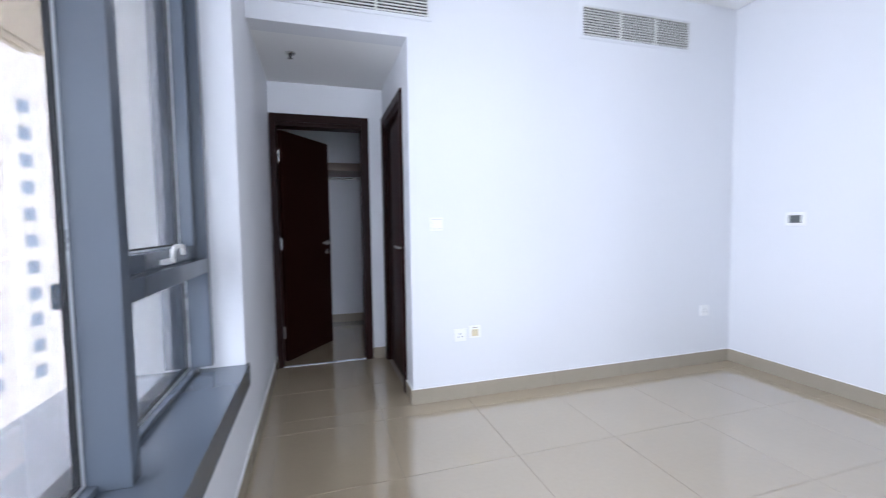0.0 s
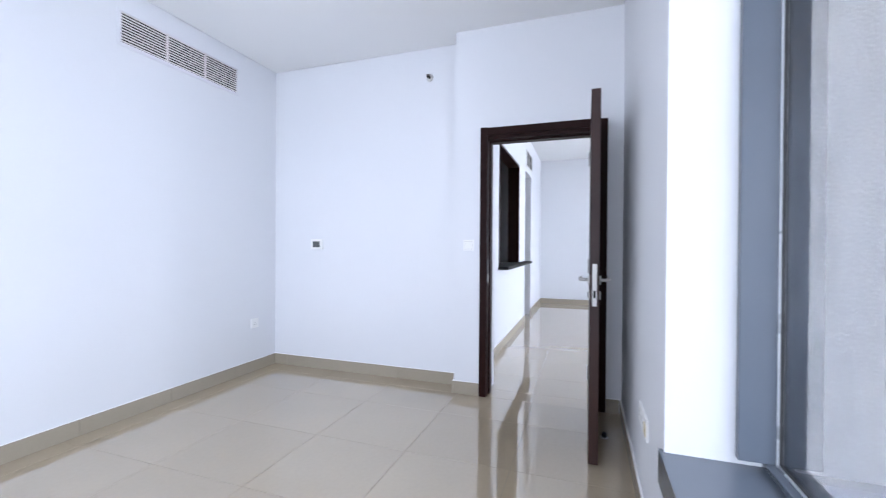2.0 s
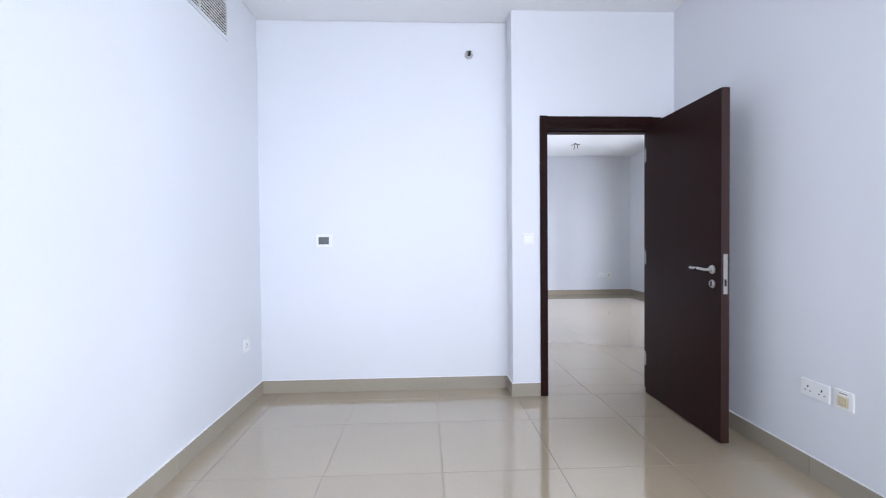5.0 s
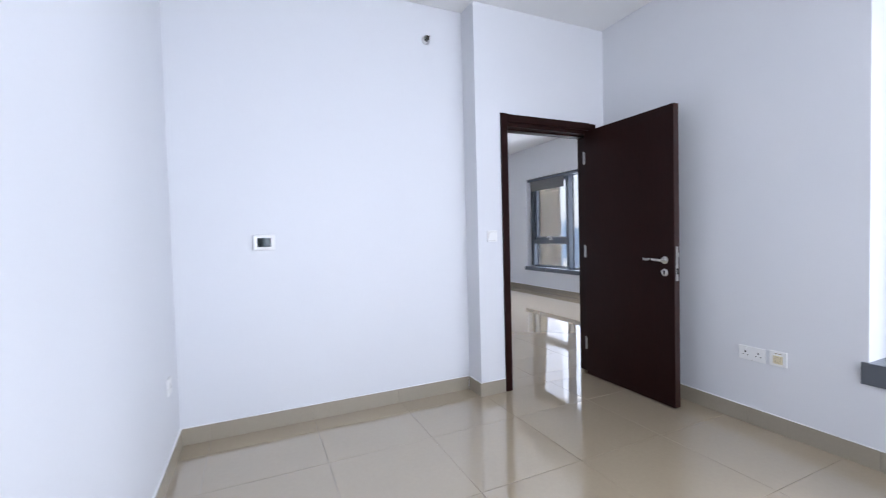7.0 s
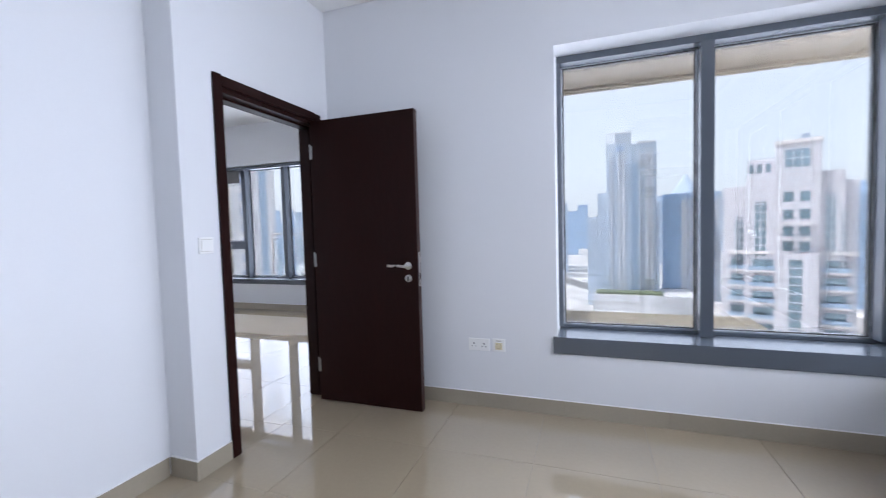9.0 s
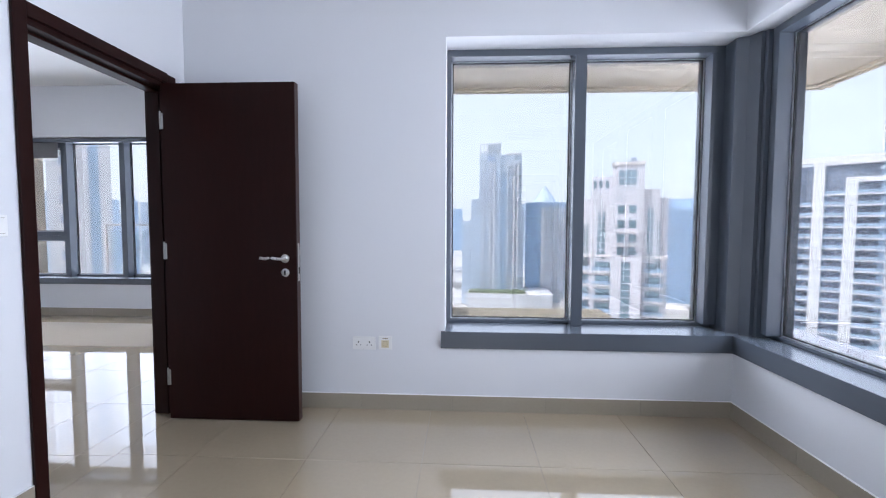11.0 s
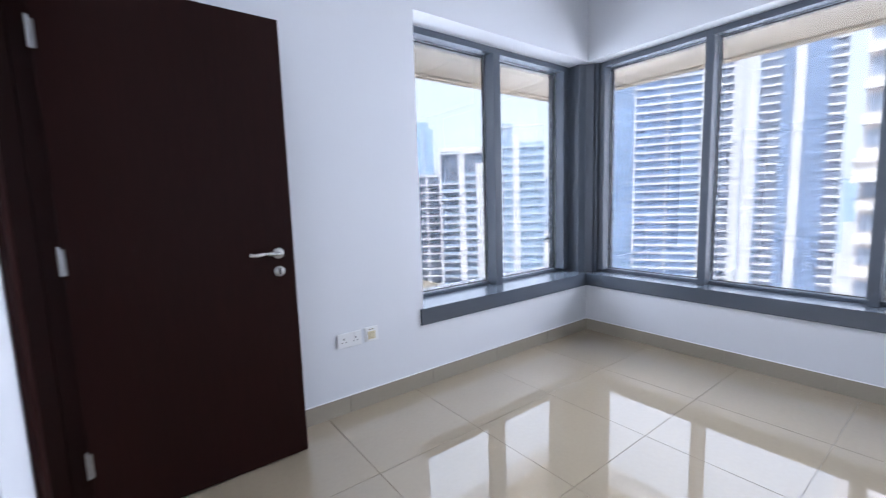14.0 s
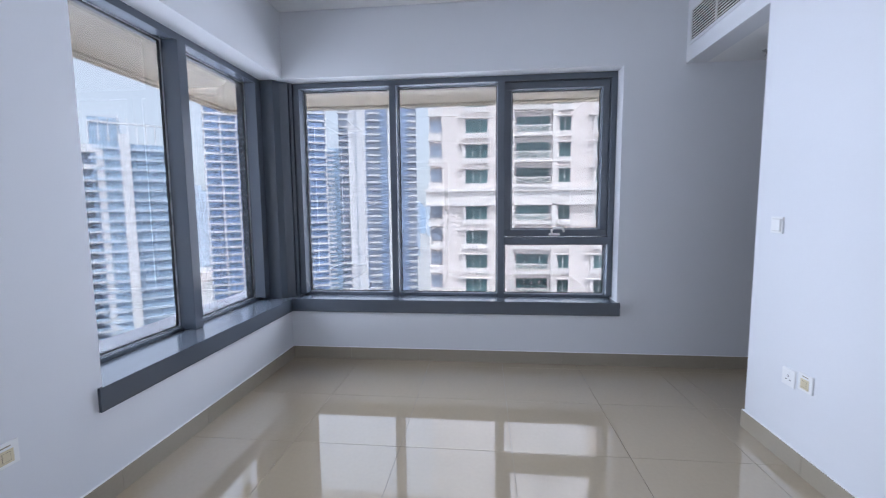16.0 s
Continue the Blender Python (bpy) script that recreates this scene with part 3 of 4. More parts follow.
lever_set(lf, (2.772, 0.176, 1.008), (0, -1, 0), (1, 0, 0))
for z in (0.22, 1.0, 1.78):
    hg = part("hinge", bm_box((3.504, 0.2265, z), (3.514, 0.2285, z + 0.095)), HINGE, lf, "satin steel hinge")
    part("knuckle", bm_cyl((3.520, 0.229, z), (3.520, 0.229, z + 0.105), 0.0055, seg=12), HINGE, hg)

d2 = thing("door_2", (0.4, YD2, 0), "dark-stained wooden closet door, ajar into the closet", "door", kind="structure")
for nm, a, b in (("jamb", (0.003, YD2 - 0.002, 0), (0.055, YD2 + 0.13, 2.03)), ("jamb", (0.745, YD2 - 0.002, 0), (0.774, YD2 + 0.13, 2.03)), ("head_lining", (0.003, YD2 - 0.002, 2.03), (0.774, YD2 + 0.13, 2.083)),
                 ("architrave", (0.003, YD2 - 0.016, 0), (0.055, YD2 - 0.002, 2.13)), ("architrave", (0.745, YD2 - 0.016, 0), (0.81, YD2 - 0.002, 2.13)), ("architrave_head", (0.055, YD2 - 0.016, 2.065), (0.745, YD2 - 0.002, 2.13))):
    part(nm, bm_box(a, b, 0.003), WOOD, d2)
part("threshold", bm_box((0.055, YD2 - 0.01, 0), (0.745, YD2 + 0.02, 0.006), 0.002), BEAD, d2, "bright metal threshold strip")
turn = Matrix.Translation((0.066, 4.425, 0)) @ Matrix.Rotation(radians(54.8), 4, "Z")
lf2 = part("leaf", bm_box((0, -0.02, 0.008), (0.70, 0.025, 2.025), 0.002), WOOD, d2, m=turn)
for y, o in ((-0.02, -1), (0.025, 1)):
    r = turn @ Vector((0.635, y, 1.03))
    d = turn.to_3x3()
    lever_set(lf2, r, d @ Vector((0, o, 0)), d @ Vector((-1, 0, 0)))
for z in (0.22, 1.0, 1.75):
    part("hinge", bm_box((0.056, 4.39, z), (0.064, 4.41, z + 0.1)), STEEL, lf2)

d3 = thing("door_3", (XC, 3.83, 0), "dark-stained wooden bathroom door, closed", "door", kind="structure")
for nm, a, b in (("jamb", (XC - 0.002, 3.436, 0), (XC + 0.145, 3.46, 2.03)), ("jamb", (XC - 0.002, 4.19, 0), (XC + 0.145, 4.234, 2.03)), ("head_lining", (XC - 0.002, 3.436, 2.03), (XC + 0.145, 4.234, 2.083)),
                 ("architrave", (XC - 0.016, 3.40, 0), (XC - 0.002, 3.46, 2.13)), ("architrave", (XC - 0.016, 4.19, 0), (XC - 0.002, 4.262, 2.13)), ("architrave_head", (XC - 0.016, 3.46, 2.065), (XC - 0.002, 4.19, 2.13))):
    part(nm, bm_box(a, b, 0.003), WOOD, d3)
lf3 = part("leaf", bm_box((XC + 0.03, 3.463, 0.008), (XC + 0.075, 4.187, 2.027), 0.002), WOOD, d3)
lever_set(lf3, (XC + 0.03, 3.54, 1.03), (-1, 0, 0), (0, 1, 0))

closet = thing("closet_shelf", (0.45, 5.6, 1.80), "brown closet shelf with a chrome hanging rail", "shelf")
part("board", bm_box((0.005, 5.25, 1.80), (XC - 0.005, 5.855, 1.83), 0.002), SHELF, closet)
part("back_panel", bm_box((0.005, 5.835, 1.83), (XC - 0.005, 5.855, 1.97)), SHELF, closet)
part("hanging_rail", bm_cyl((0.005, 5.5, 1.74), (XC - 0.005, 5.5, 1.74), 0.0125), STEEL, closet, "chrome hanging rail")

# ---- wall fittings ----
def plate(name, label, category, centre, wide, high, out, side, face_parts, group=""):
    """A moulded wall plate; face_parts: (name, u0, v0, u1, v1, proud, material) about its centre."""
    c, o, s = Vector(centre), Vector(out), Vector(side)
    ob = thing(name, centre, label, category, group)
    def blk(u0, v0, u1, v1, d0, d1, bev):
        p, q = c + s * u0 + Vector((0, 0, v0)) + o * d0, c + s * u1 + Vector((0, 0, v1)) + o * d1
        return bm_box([min(a, b) for a, b in zip(p, q)], [max(a, b) for a, b in zip(p, q)], bev)
    body = part("plate", blk(-wide / 2, -high / 2, wide / 2, high / 2, 0, 0.009, 0.003), PLASTIC, ob)
    for nm, u0, v0, u1, v1, d, mat in face_parts:
        part(nm, blk(u0, v0, u1, v1, 0.0085, 0.0085 + d, 0.0006 if d > 0.002 else 0), mat, ob)
    return ob

def socket_face(u):
    return [("rocker", u - 0.006, 0.018, u + 0.006, 0.032, 0.003, PLASTIC), ("pin_slot", u - 0.0035, 0.002, u + 0.0035, 0.014, 0.0006, SEAL), ("pin_slot", u - 0.017, -0.014, u - 0.009, -0.009, 0.0006, SEAL), ("pin_slot", u + 0.009, -0.014, u + 0.017, -0.009, 0.0006, SEAL)]

TV = [("insert", -0.024, -0.03, 0.024, 0.018, 0.004, CREAM), ("insert_groove", -0.014, -0.022, 0.014, 0.011, 0.0046, GROUT), ("jack_cover", -0.0125, -0.0205, 0.0125, 0.0095, 0.0054, CREAM), ("label_strip", -0.018, 0.027, 0.018, 0.032, 0.0008, GROUT)]
plate("power_socket", "white twin power socket low on the wall", "socket", (2.350, 0, 0.438), 0.150, 0.086, (0, 1, 0), (-1, 0, 0), socket_face(-0.036) + socket_face(0.036) + [("joint", -0.001, -0.043, 0.001, 0.043, 0.0004, GROUT)])
plate("television_outlet", "white outlet plate with a yellowed insert", "outlet", (2.21, 0, 0.442), 0.088, 0.088, (0, 1, 0), (-1, 0, 0), TV)
plate("power_socket", "white single power socket low on the wall", "socket", (1.267, YV, 0.44), 0.086, 0.086, (0, -1, 0), (1, 0, 0), socket_face(0))
plate("television_outlet", "white outlet plate with a yellowed insert", "outlet", (1.375, YV, 0.455), 0.086, 0.086, (0, -1, 0), (1, 0, 0), TV)
plate("power_socket", "white single power socket near the room corner", "socket", (3.43, YV, 0.45), 0.086, 0.090, (0, -1, 0), (1, 0, 0), socket_face(0))
# thin grey plate paints the shadow line round the inset rocker
SW = [("rocker_shadow_line", -0.0325, -0.0315, 0.0325, 0.0315, 0.0006, GROUT), ("rocker", -0.031, -0.030, 0.031, 0.030, 0.005, PLASTIC)]
plate("light_switch", "white rocker light switch beside the door", "switch", (XJ, 1.138, 1.2), 0.086, 0.086, (-1, 0, 0), (0, -1, 0), SW)
plate("light_switch", "white rocker light switch by the corridor", "switch", (1.11, YV, 1.198), 0.086, 0.086, (0, -1, 0), (1, 0, 0), SW)
plate("power_socket", "white power socket on the living room wall", "socket", (LXE, -1.946, 0.42), 0.15, 0.086, (-1, 0, 0), (0, -1, 0), socket_face(-0.036) + socket_face(0.036))
plate("television_outlet", "white outlet plate on the living room wall", "outlet", (LXE, -2.107, 0.42), 0.086, 0.086, (-1, 0, 0), (0, -1, 0), TV)

th = thing("thermostat", (XT, 2.713, 1.155), "white wall thermostat with a dark display", "thermostat")
part("housing", bm_box((XT - 0.022, 2.649, 1.152), (XT, 2.777, 1.250), 0.007), PLASTIC, th)
part("display", bm_box((XT - 0.0235, 2.673, 1.172), (XT - 0.0215, 2.753, 1.229)), DARK, th, "dark liquid crystal display")

sp = thing("sidewall_sprinkler", (XT, 1.556, 2.64), "small metal sidewall sprinkler high on the wall", "sprinkler")
smooth(part("rosette", bm_cyl((XT, 1.556, 2.666), (XT - 0.008, 1.556, 2.666), 0.032, 0.026, 24), STEEL, sp))
part("nozzle", bm_cyl((XT - 0.008, 1.556, 2.666), (XT - 0.045, 1.556, 2.666), 0.012, 0.009), SHADE_AND_DARK, sp)
part("deflector", bm_box((XT - 0.05, 1.536, 2.678), (XT - 0.02, 1.576, 2.682)), STEEL, sp)
part("deflector_tip", bm_box((XT - 0.05, 1.546, 2.650), (XT - 0.046, 1.566, 2.680)), SHADE_AND_DARK, sp)

det = thing("ceiling_sprinkler", (0.215, 3.66, ZC - 0.04), "small brass ceiling sprinkler in the corridor", "sprinkler")
smooth(part("rosette", bm_cyl((0.215, 3.66, ZC), (0.215, 3.66, ZC - 0.008), 0.034, 0.03, 24), STEEL, det))
part("nozzle", bm_cyl((0.215, 3.66, ZC - 0.008), (0.215, 3.66, ZC - 0.035), 0.012, 0.008), SHADE_AND_DARK, det)
part("deflector", bm_cyl((0.215, 3.66, ZC - 0.036), (0.215, 3.66, ZC - 0.039), 0.018), STEEL, det)

def air_vent(label, x0, x1, z0, z1):
    """A three-bay wall grille: frame, mullions, downward blades, a dark sheet for the duct's shade behind."""
    v = thing("air_vent", ((x0 + x1) / 2, YV, z0), label, "air vent")
    y1, y0 = YV, YV - 0.010
    f = 0.022
    # flat dark sheet on the wall paints the shade between the blades
    part("duct_shade_sheet", bm_box((x0 + 0.005, YV - 0.0035, z0 + 0.005), (x1 - 0.005, YV - 0.0005, z1 - 0.005)), SHADE_AND_DARK, v)
    for nm, a, b in (("frame", (x0 - f, y0, z0 - f), (x1 + f, y1, z0)), ("frame", (x0 - f, y0, z1), (x1 + f, y1, z1 + f)), ("frame", (x0 - f, y0, z0), (x0, y1, z1)), ("frame", (x1, y0, z0), (x1 + f, y1, z1))):
        part(nm, bm_box(a, b, 0.002), PAINT if nm == "frame" else VENT, v)
    for k in (1, 2):
        x = x0 + (x1 - x0) * k / 3
        part("mullion", bm_box((x - 0.007, y0 - 0.001, z0), (x + 0.007, y1 - 0.004, z1)), VENT, v)
    n = 11
    for k in range(n):
        z = z0 + (z1 - z0) * (k + 0.5) / n
        bm = bmesh.new()
        a, b = (x0, y0 - 0.006, z - 0.006), (x1, y1 - 0.004, z + 0.005)
        q = [bm.verts.new(p) for p in ((x0, a[1], z - 0.0085), (x1, a[1], z - 0.0085), (x1, a[1], z + 0.0005), (x0, a[1], z + 0.0005), (x0, b[1], z + 0.002), (x1, b[1], z + 0.002), (x1, b[1], z + 0.006), (x0, b[1], z + 0.006))]
        for ids in ((0, 1, 2, 3), (7, 6, 5, 4), (3, 2, 6, 7), (1, 0, 4, 5), (0, 3, 7, 4), (2, 1, 5, 6)):
            bm.faces.new([q[i] for i in ids])
        part("blade", bm, VENT, v)
    return v

air_vent("white louvred air vent high on the wall", 2.235, 3.205, 2.548, 2.758)
air_vent("white louvred air vent over the corridor opening", 0.078, 1.075, 2.520, 2.735)

# ---- living room fittings ----
hatch = thing("kitchen_hatch", (5.65, LYK, 0.93), "dark brown serving hatch trim with a stone ledge", "hatch", kind="structure")
part("ledge", bm_box((4.90, LYK - 0.12, 0.93), (7.0, LYK + 0.2, 0.965), 0.004), BLACK, hatch, "dark stone ledge")
part("lining", bm_box((4.932, LYK - 0.01, 0.966), (4.96, LYK + 0.15, 2.368)), WOOD, hatch)
part("lining", bm_box((6.33, LYK - 0.01, 0.966), (6.358, LYK + 0.15, 2.368)), WOOD, hatch)
part("lining_head", bm_box((4.96, LYK - 0.01, 2.34), (6.33, LYK + 0.15, 2.368)), WOOD, hatch)
pv = thing("passage_vent", (7.4, LYK, 2.52), "white air vent over the passage", "air vent")
part("frame", bm_box((7.1, LYK - 0.012, 2.5), (7.75, LYK, 2.78), 0.003), VENT, pv)
# dark strips on the plate paint the shaded slots of the louvres
for k in range(7):
    part("blade", bm_box((7.13, LYK - 0.02, 2.53 + k * 0.033), (7.72, LYK - 0.012, 2.545 + k * 0.033)), SHADE_AND_DARK, pv)
wires = thing("ceiling_wires", (8.09, -0.91, LH - 0.12), "bare lamp wires hanging from the ceiling", "wires")
part("hook_plate", bm_cyl((8.09, -0.91, LH), (8.09, -0.91, LH - 0.012), 0.03), PLASTIC, wires)
for k, (dy, dz) in enumerate(((-0.09, -0.03), (0.08, -0.05), (0.03, -0.13), (-0.05, -0.11))):
    part("wire", bm_tube([(8.09, -0.91, LH - 0.012), (8.09 - 0.01 * k, -0.91 + dy * 0.4, LH - 0.04), (8.09, -0.91 + dy, LH + dz)], 0.005), SHADE_AND_DARK, wires)
stop = thing("door_stop", (3.08, 0.13, 0), "small dark door stop on the floor", "door stop")
part("base", bm_cyl((3.08, 0.13, 0), (3.08, 0.13, 0.008), 0.022), STEEL, stop)
part("rubber", bm_cyl((3.08, 0.13, 0.008), (3.08, 0.13, 0.035), 0.016, 0.013), SEAL, stop)

# ---- city outside ----
REF = Vector((2.5, 2.2, 0))
GROUND_Z = -82.0
structure("ground", bm_box((-4500, -4500, GROUND_Z - 1), (4500, 4500, GROUND_Z)), SAND, "pale sandy city ground far below", "ground")
for a0, d0, w, turn_deg in ((-118, 420, 36, 20), (-112, 330, 26, -65), (-96, 380, 22, 15), (-170, 260, 28, 80), (-135, 300, 24, 40)):
    c = REF + Vector((math.cos(radians(a0)) * d0, math.sin(radians(a0)) * d0, 0))
    bm = bm_box((-700, -w / 2, GROUND_Z), (700, w / 2, GROUND_Z + 0.3))
    road = structure("road", bm, ROAD, "pale grey road far below", "road")
    road.rotation_euler.z = radians(turn_deg)
    road.location.xy = c.xy

def tower(name, label, az0, az1, dist, turn_deg=0.0):
    """An Empty on the ground before which local x runs to the viewer's right, y away, z up from eye level. Returns it and its width."""
    mid = radians((az0 + az1) / 2)
    d = Vector((math.cos(mid), math.sin(mid), 0))
    r = Vector((math.sin(mid), -math.cos(mid), 0))
    p = REF + d * dist
    ob = new(name)
    m = Matrix(((r.x, d.x, 0, p.x), (r.y, d.y, 0, p.y), (0, 0, 1, GROUND_Z), (0, 0, 0, 1)))
    ob.matrix_basis = m @ Matrix.Rotation(radians(turn_deg), 4, "Z")
    ORIGIN[ob.name] = Vector((0, 0, GROUND_Z))
    tagged(ob, label, "building")
    return ob, 2 * dist * math.tan(radians(abs(az1 - az0)) / 2)

def bands(ob, mat, x0, x1, y0, y1, z0, z1, step, th, name="floor_band"):
    """Slab edges at every storey, as one part."""
    bm = bmesh.new()
    z = z0
    while z < z1:
        bm_box((x0, y0, z), (x1, y1, z + th), into=bm)
        z += step
    return tagged(part(name, bm, mat, ob), kind="stuff")

def panes(ob, name, mat, spots, w, h, y, deep=0.4):
    """Equal windows on one mesh."""
    me = None
    for x, z in spots:
        if me is None:
            first = part(name, bm_box((x - w / 2, y, z - h / 2), (x + w / 2, y + deep, z + h / 2)), mat, ob)
            me = first.data
        else:
            o = new(name, me)
            o.parent = ob
            o.location = Vector((x, y + deep / 2, z - h / 2)) - ORIGIN[ob.name]

# beige residential tower opposite the corner window
t1, _ = tower("apartment_tower", "beige stone-clad apartment tower with teal windows", -180, -180, 54.5)
rel = lambda y: y - REF.y                       # local x of a world y, for a tower seen due west
part("wall", bm_box((rel(-3.9), 0, GROUND_Z), (rel(42), 24, 62)), BEIGE, t1)
part("side_wing", bm_box((rel(-5.7), 1.2, GROUND_Z), (rel(-3.9), 20, 62)), BEIGE, t1)
rows = [0.8 - 3.25 * k for k in range(0, 6)] + [5.56 + 3.25 * k for k in range(0, 6)]
cols_w = [(0.68, 2.85, 2), (12.0, 1.45, 1), (17.1, 2.3, 2), (28.5, 2.85, 2), (35.5, 1.5, 1)]
cols_b = [7.98, 23.4]
for yc, w, n in cols_w:
    panes(t1, "window", TEALGL, [(rel(yc), z) for z in rows], w, 1.75, -0.02)
    for k in range(n):
        panes(t1, "window_mullion", BEIGE2, [(rel(yc) - w / 2 + w * (k + 1) / (n + 1), z) for z in rows], 0.07, 1.75, -0.06, 0.1)
    panes(t1, "window_jamb", BEIGE2, [(rel(yc) - w / 2 - 0.2, z) for z in rows], 0.4, 1.75, -0.25, 0.3)
    panes(t1, "spandrel", BEIGE2, [(rel(yc) - 0.1, z - 1.22) for z in rows], w + 0.7, 0.66, -0.35, 0.4)
    panes(t1, "window_hood", BEIGE2, [(rel(yc) - 0.4, z + 1.02) for z in rows], w + 1.3, 0.16, -0.55, 0.6)
def lattice(x, z, w):
    """A balcony railing of crossed bars between two rails."""
    bm = bm_box((x - w / 2, -1.06, z - 0.33), (x + w / 2, -0.92, z - 0.20))
    bm_box((x - w / 2, -1.06, z - 1.22), (x + w / 2, -0.92, z - 1.1), into=bm)
    n = 5
    for k in range(n):
        c = x - w / 2 + w * (k + 0.5) / n
        bm_box((c - w / n / 2 - 0.05, -1.04, z - 1.1), (c - w / n / 2 + 0.05, -0.94, z - 0.33), into=bm)
        for sgn in (-1, 1):
            bar = bmesh.new()
            bm_box((-0.56, -1.02, -0.045), (0.56, -0.96, 0.045), into=bar)
            bmesh.ops.transform(bar, matrix=Matrix.Translation((c, 0, z - 0.715)) @ Matrix.Rotation(sgn * 0.75, 4, "Y"), verts=bar.verts)
            tmp = bpy.data.meshes.new("bar")
            bar.to_mesh(tmp)
            bar.free()
            bm.from_mesh(tmp)
    return bm
for yc in cols_b:
    panes(t1, "balcony_window", TEALGL, [(rel(yc), z) for z in rows], 4.1, 2.0, -0.02)
    for k in range(3):
        panes(t1, "window_mullion", BEIGE2, [(rel(yc) - 1.0 + k, z) for z in rows], 0.07, 2.0, -0.06, 0.1)
    panes(t1, "balcony_slab", BEIGE2, [(rel(yc), z - 1.38) for z in rows], 4.8, 0.30, -1.1, 1.2)
    me = None
    for z in rows:
        if me is None:
            base, z_first = part("railing", lattice(rel(yc), z, 4.6), BEIGE2, t1), z
            me = base.data
        else:
            o = new("railing", me)
            o.parent = t1
            o.location = base.location + Vector((0, 0, z - z_first))
    part("pier", bm_box((rel(yc) - 2.95, -0.7, GROUND_Z), (rel(yc) - 2.4, 0.2, 62)), BEIGE2, t1)
    part("pier", bm_box((rel(yc) + 2.4, -0.7, GROUND_Z), (rel(yc) + 2.95, 0.2, 62)), BEIGE2, t1)
panes(t1, "frieze_groove", BEIGE, [(rel(-3.5) + 1.4 * k, 2.8) for k in range(33)], 0.12, 1.4, -0.52, 0.06)
panes(t1, "corner_balcony", BEIGE2, [(rel(-4.8), z - 1.2) for z in rows], 1.9, 1.0, 0.4, 1.0)
panes(t1, "corner_window", GREYGL, [(rel(-4.8), z + 0.3) for z in rows], 1.4, 1.6, 1.1, 0.4)
part("frieze", bm_box((rel(-6.0), -0.5, 1.9), (rel(42.2), 0.3, 4.0)), BEIGE2, t1)
part("cornice", bm_box((rel(-6.1), -0.9, 3.6), (rel(42.3), 0.3, 4.0)), BEIGE2, t1)
part("cornice", bm_box((rel(-6.1), -0.7, 1.75), (rel(42.3), 0.3, 2.0)), BEIGE2, t1)
panes(t1, "cladding_joint", BEIGE2, [(rel(19), z + 1.45) for z in rows], 45, 0.10, -0.05, 0.1)

# dark and white ribbed tower
t13, w13 = tower("slim_tower", "slim pale tower with small balconies", -158.5, -160.4, 330)
part("body", bm_box((-w13 / 2, 0, GROUND_Z), (w13 / 2, 20, 48)), PALEGL, t13)
bands(t13, WHITEF, -w13 * 0.5, w13 * 0.15, -0.9, 0.2, -70, 46, 3.5, 1.5)
t2, w2 = tower("ribbed_tower", "tall grey glass tower with white ribs and balconies", -160.3, -170.6, 215)
part("body", bm_box((-w2 / 2, 0, GROUND_Z), (w2 / 2, 34, 95)), BLUEGL, t2)
for x0, x1 in ((0.12, 0.34), (0.62, 0.70)):
    part("rib", bm_box(((x0 - 0.5) * w2, -1.6, GROUND_Z), ((x1 - 0.5) * w2, 1, 95)), WHITEF, t2)
part("rib_joint", bm_box((-0.29 * w2, -1.75, GROUND_Z), (-0.275 * w2, -1.55, 95)), GREYGL, t2)
for x0, x1 in ((0.0, 0.12), (0.36, 0.52), (0.88, 1.0)):
    part("recess", bm_box(((x0 - 0.5) * w2, -0.4, GROUND_Z), ((x1 - 0.5) * w2, 0.5, 95)), GREYGL, t2)
    bands(t2, WHITEF, (x0 - 0.5) * w2, (x1 - 0.5) * w2, -2.2, 0.2, -60, 95, 3.4, 0.9, "balcony_edge")
for k in range(9):
    x = (0.525 + k * 0.04 - 0.5) * w2
    part("fin", bm_box((x, -0.5, GROUND_Z), (x + 0.25, 0.3, 95)), GREYGL, t2)

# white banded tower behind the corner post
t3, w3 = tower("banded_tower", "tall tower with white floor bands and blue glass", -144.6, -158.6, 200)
part("body", bm_box((-w3 / 2, 0, GROUND_Z), (w3 / 2, 26, 80)), BLUEGL, t3)
for x0, x1 in ((0.0, 0.25), (0.5, 1.0)):
    bands(t3, WHITEF, (x0 - 0.5) * w3, (x1 - 0.5) * w3, -1.2, 0.2, -64, 80, 3.3, 0.75)
    for k in range(3):
        x = (x0 + (x1 - x0) * k / 2 - 0.5) * w3
        part("pier", bm_box((x - 0.35, -0.8, GROUND_Z), (x + 0.35, 0.3, 80)), WHITEF, t3)
for k in range(12):
    x = (0.27 + k * 0.22 / 11 - 0.5) * w3
    part("fin", bm_box((x, -0.25, GROUND_Z), (x + 0.18, 0.2, 80)), PALEGL, t3)
bands(t3, PALEGL, -0.24 * w3, 0.0, -0.2, 0.2, -60, 80, 3.3, 0.5, "spandrel")

# pale teal tower with an open crown
t4, w4 = tower("teal_tower", "pale teal glass tower with an open crown", -134.0, -140.6, 175)
part("body", bm_box((-w4 / 2, 0, GROUND_Z), (w4 / 2, 26, 24)), PALEGL, t4)
bands(t4, HAZE_CLAD, -w4 / 2 - 0.4, w4 / 2 + 0.8, -0.9, 0.3, -70, 24, 3.4, 0.8)
part("core", bm_box((-w4 * 0.12, -1.3, GROUND_Z), (w4 * 0.02, 0.3, 27)), WHITEF, t4)
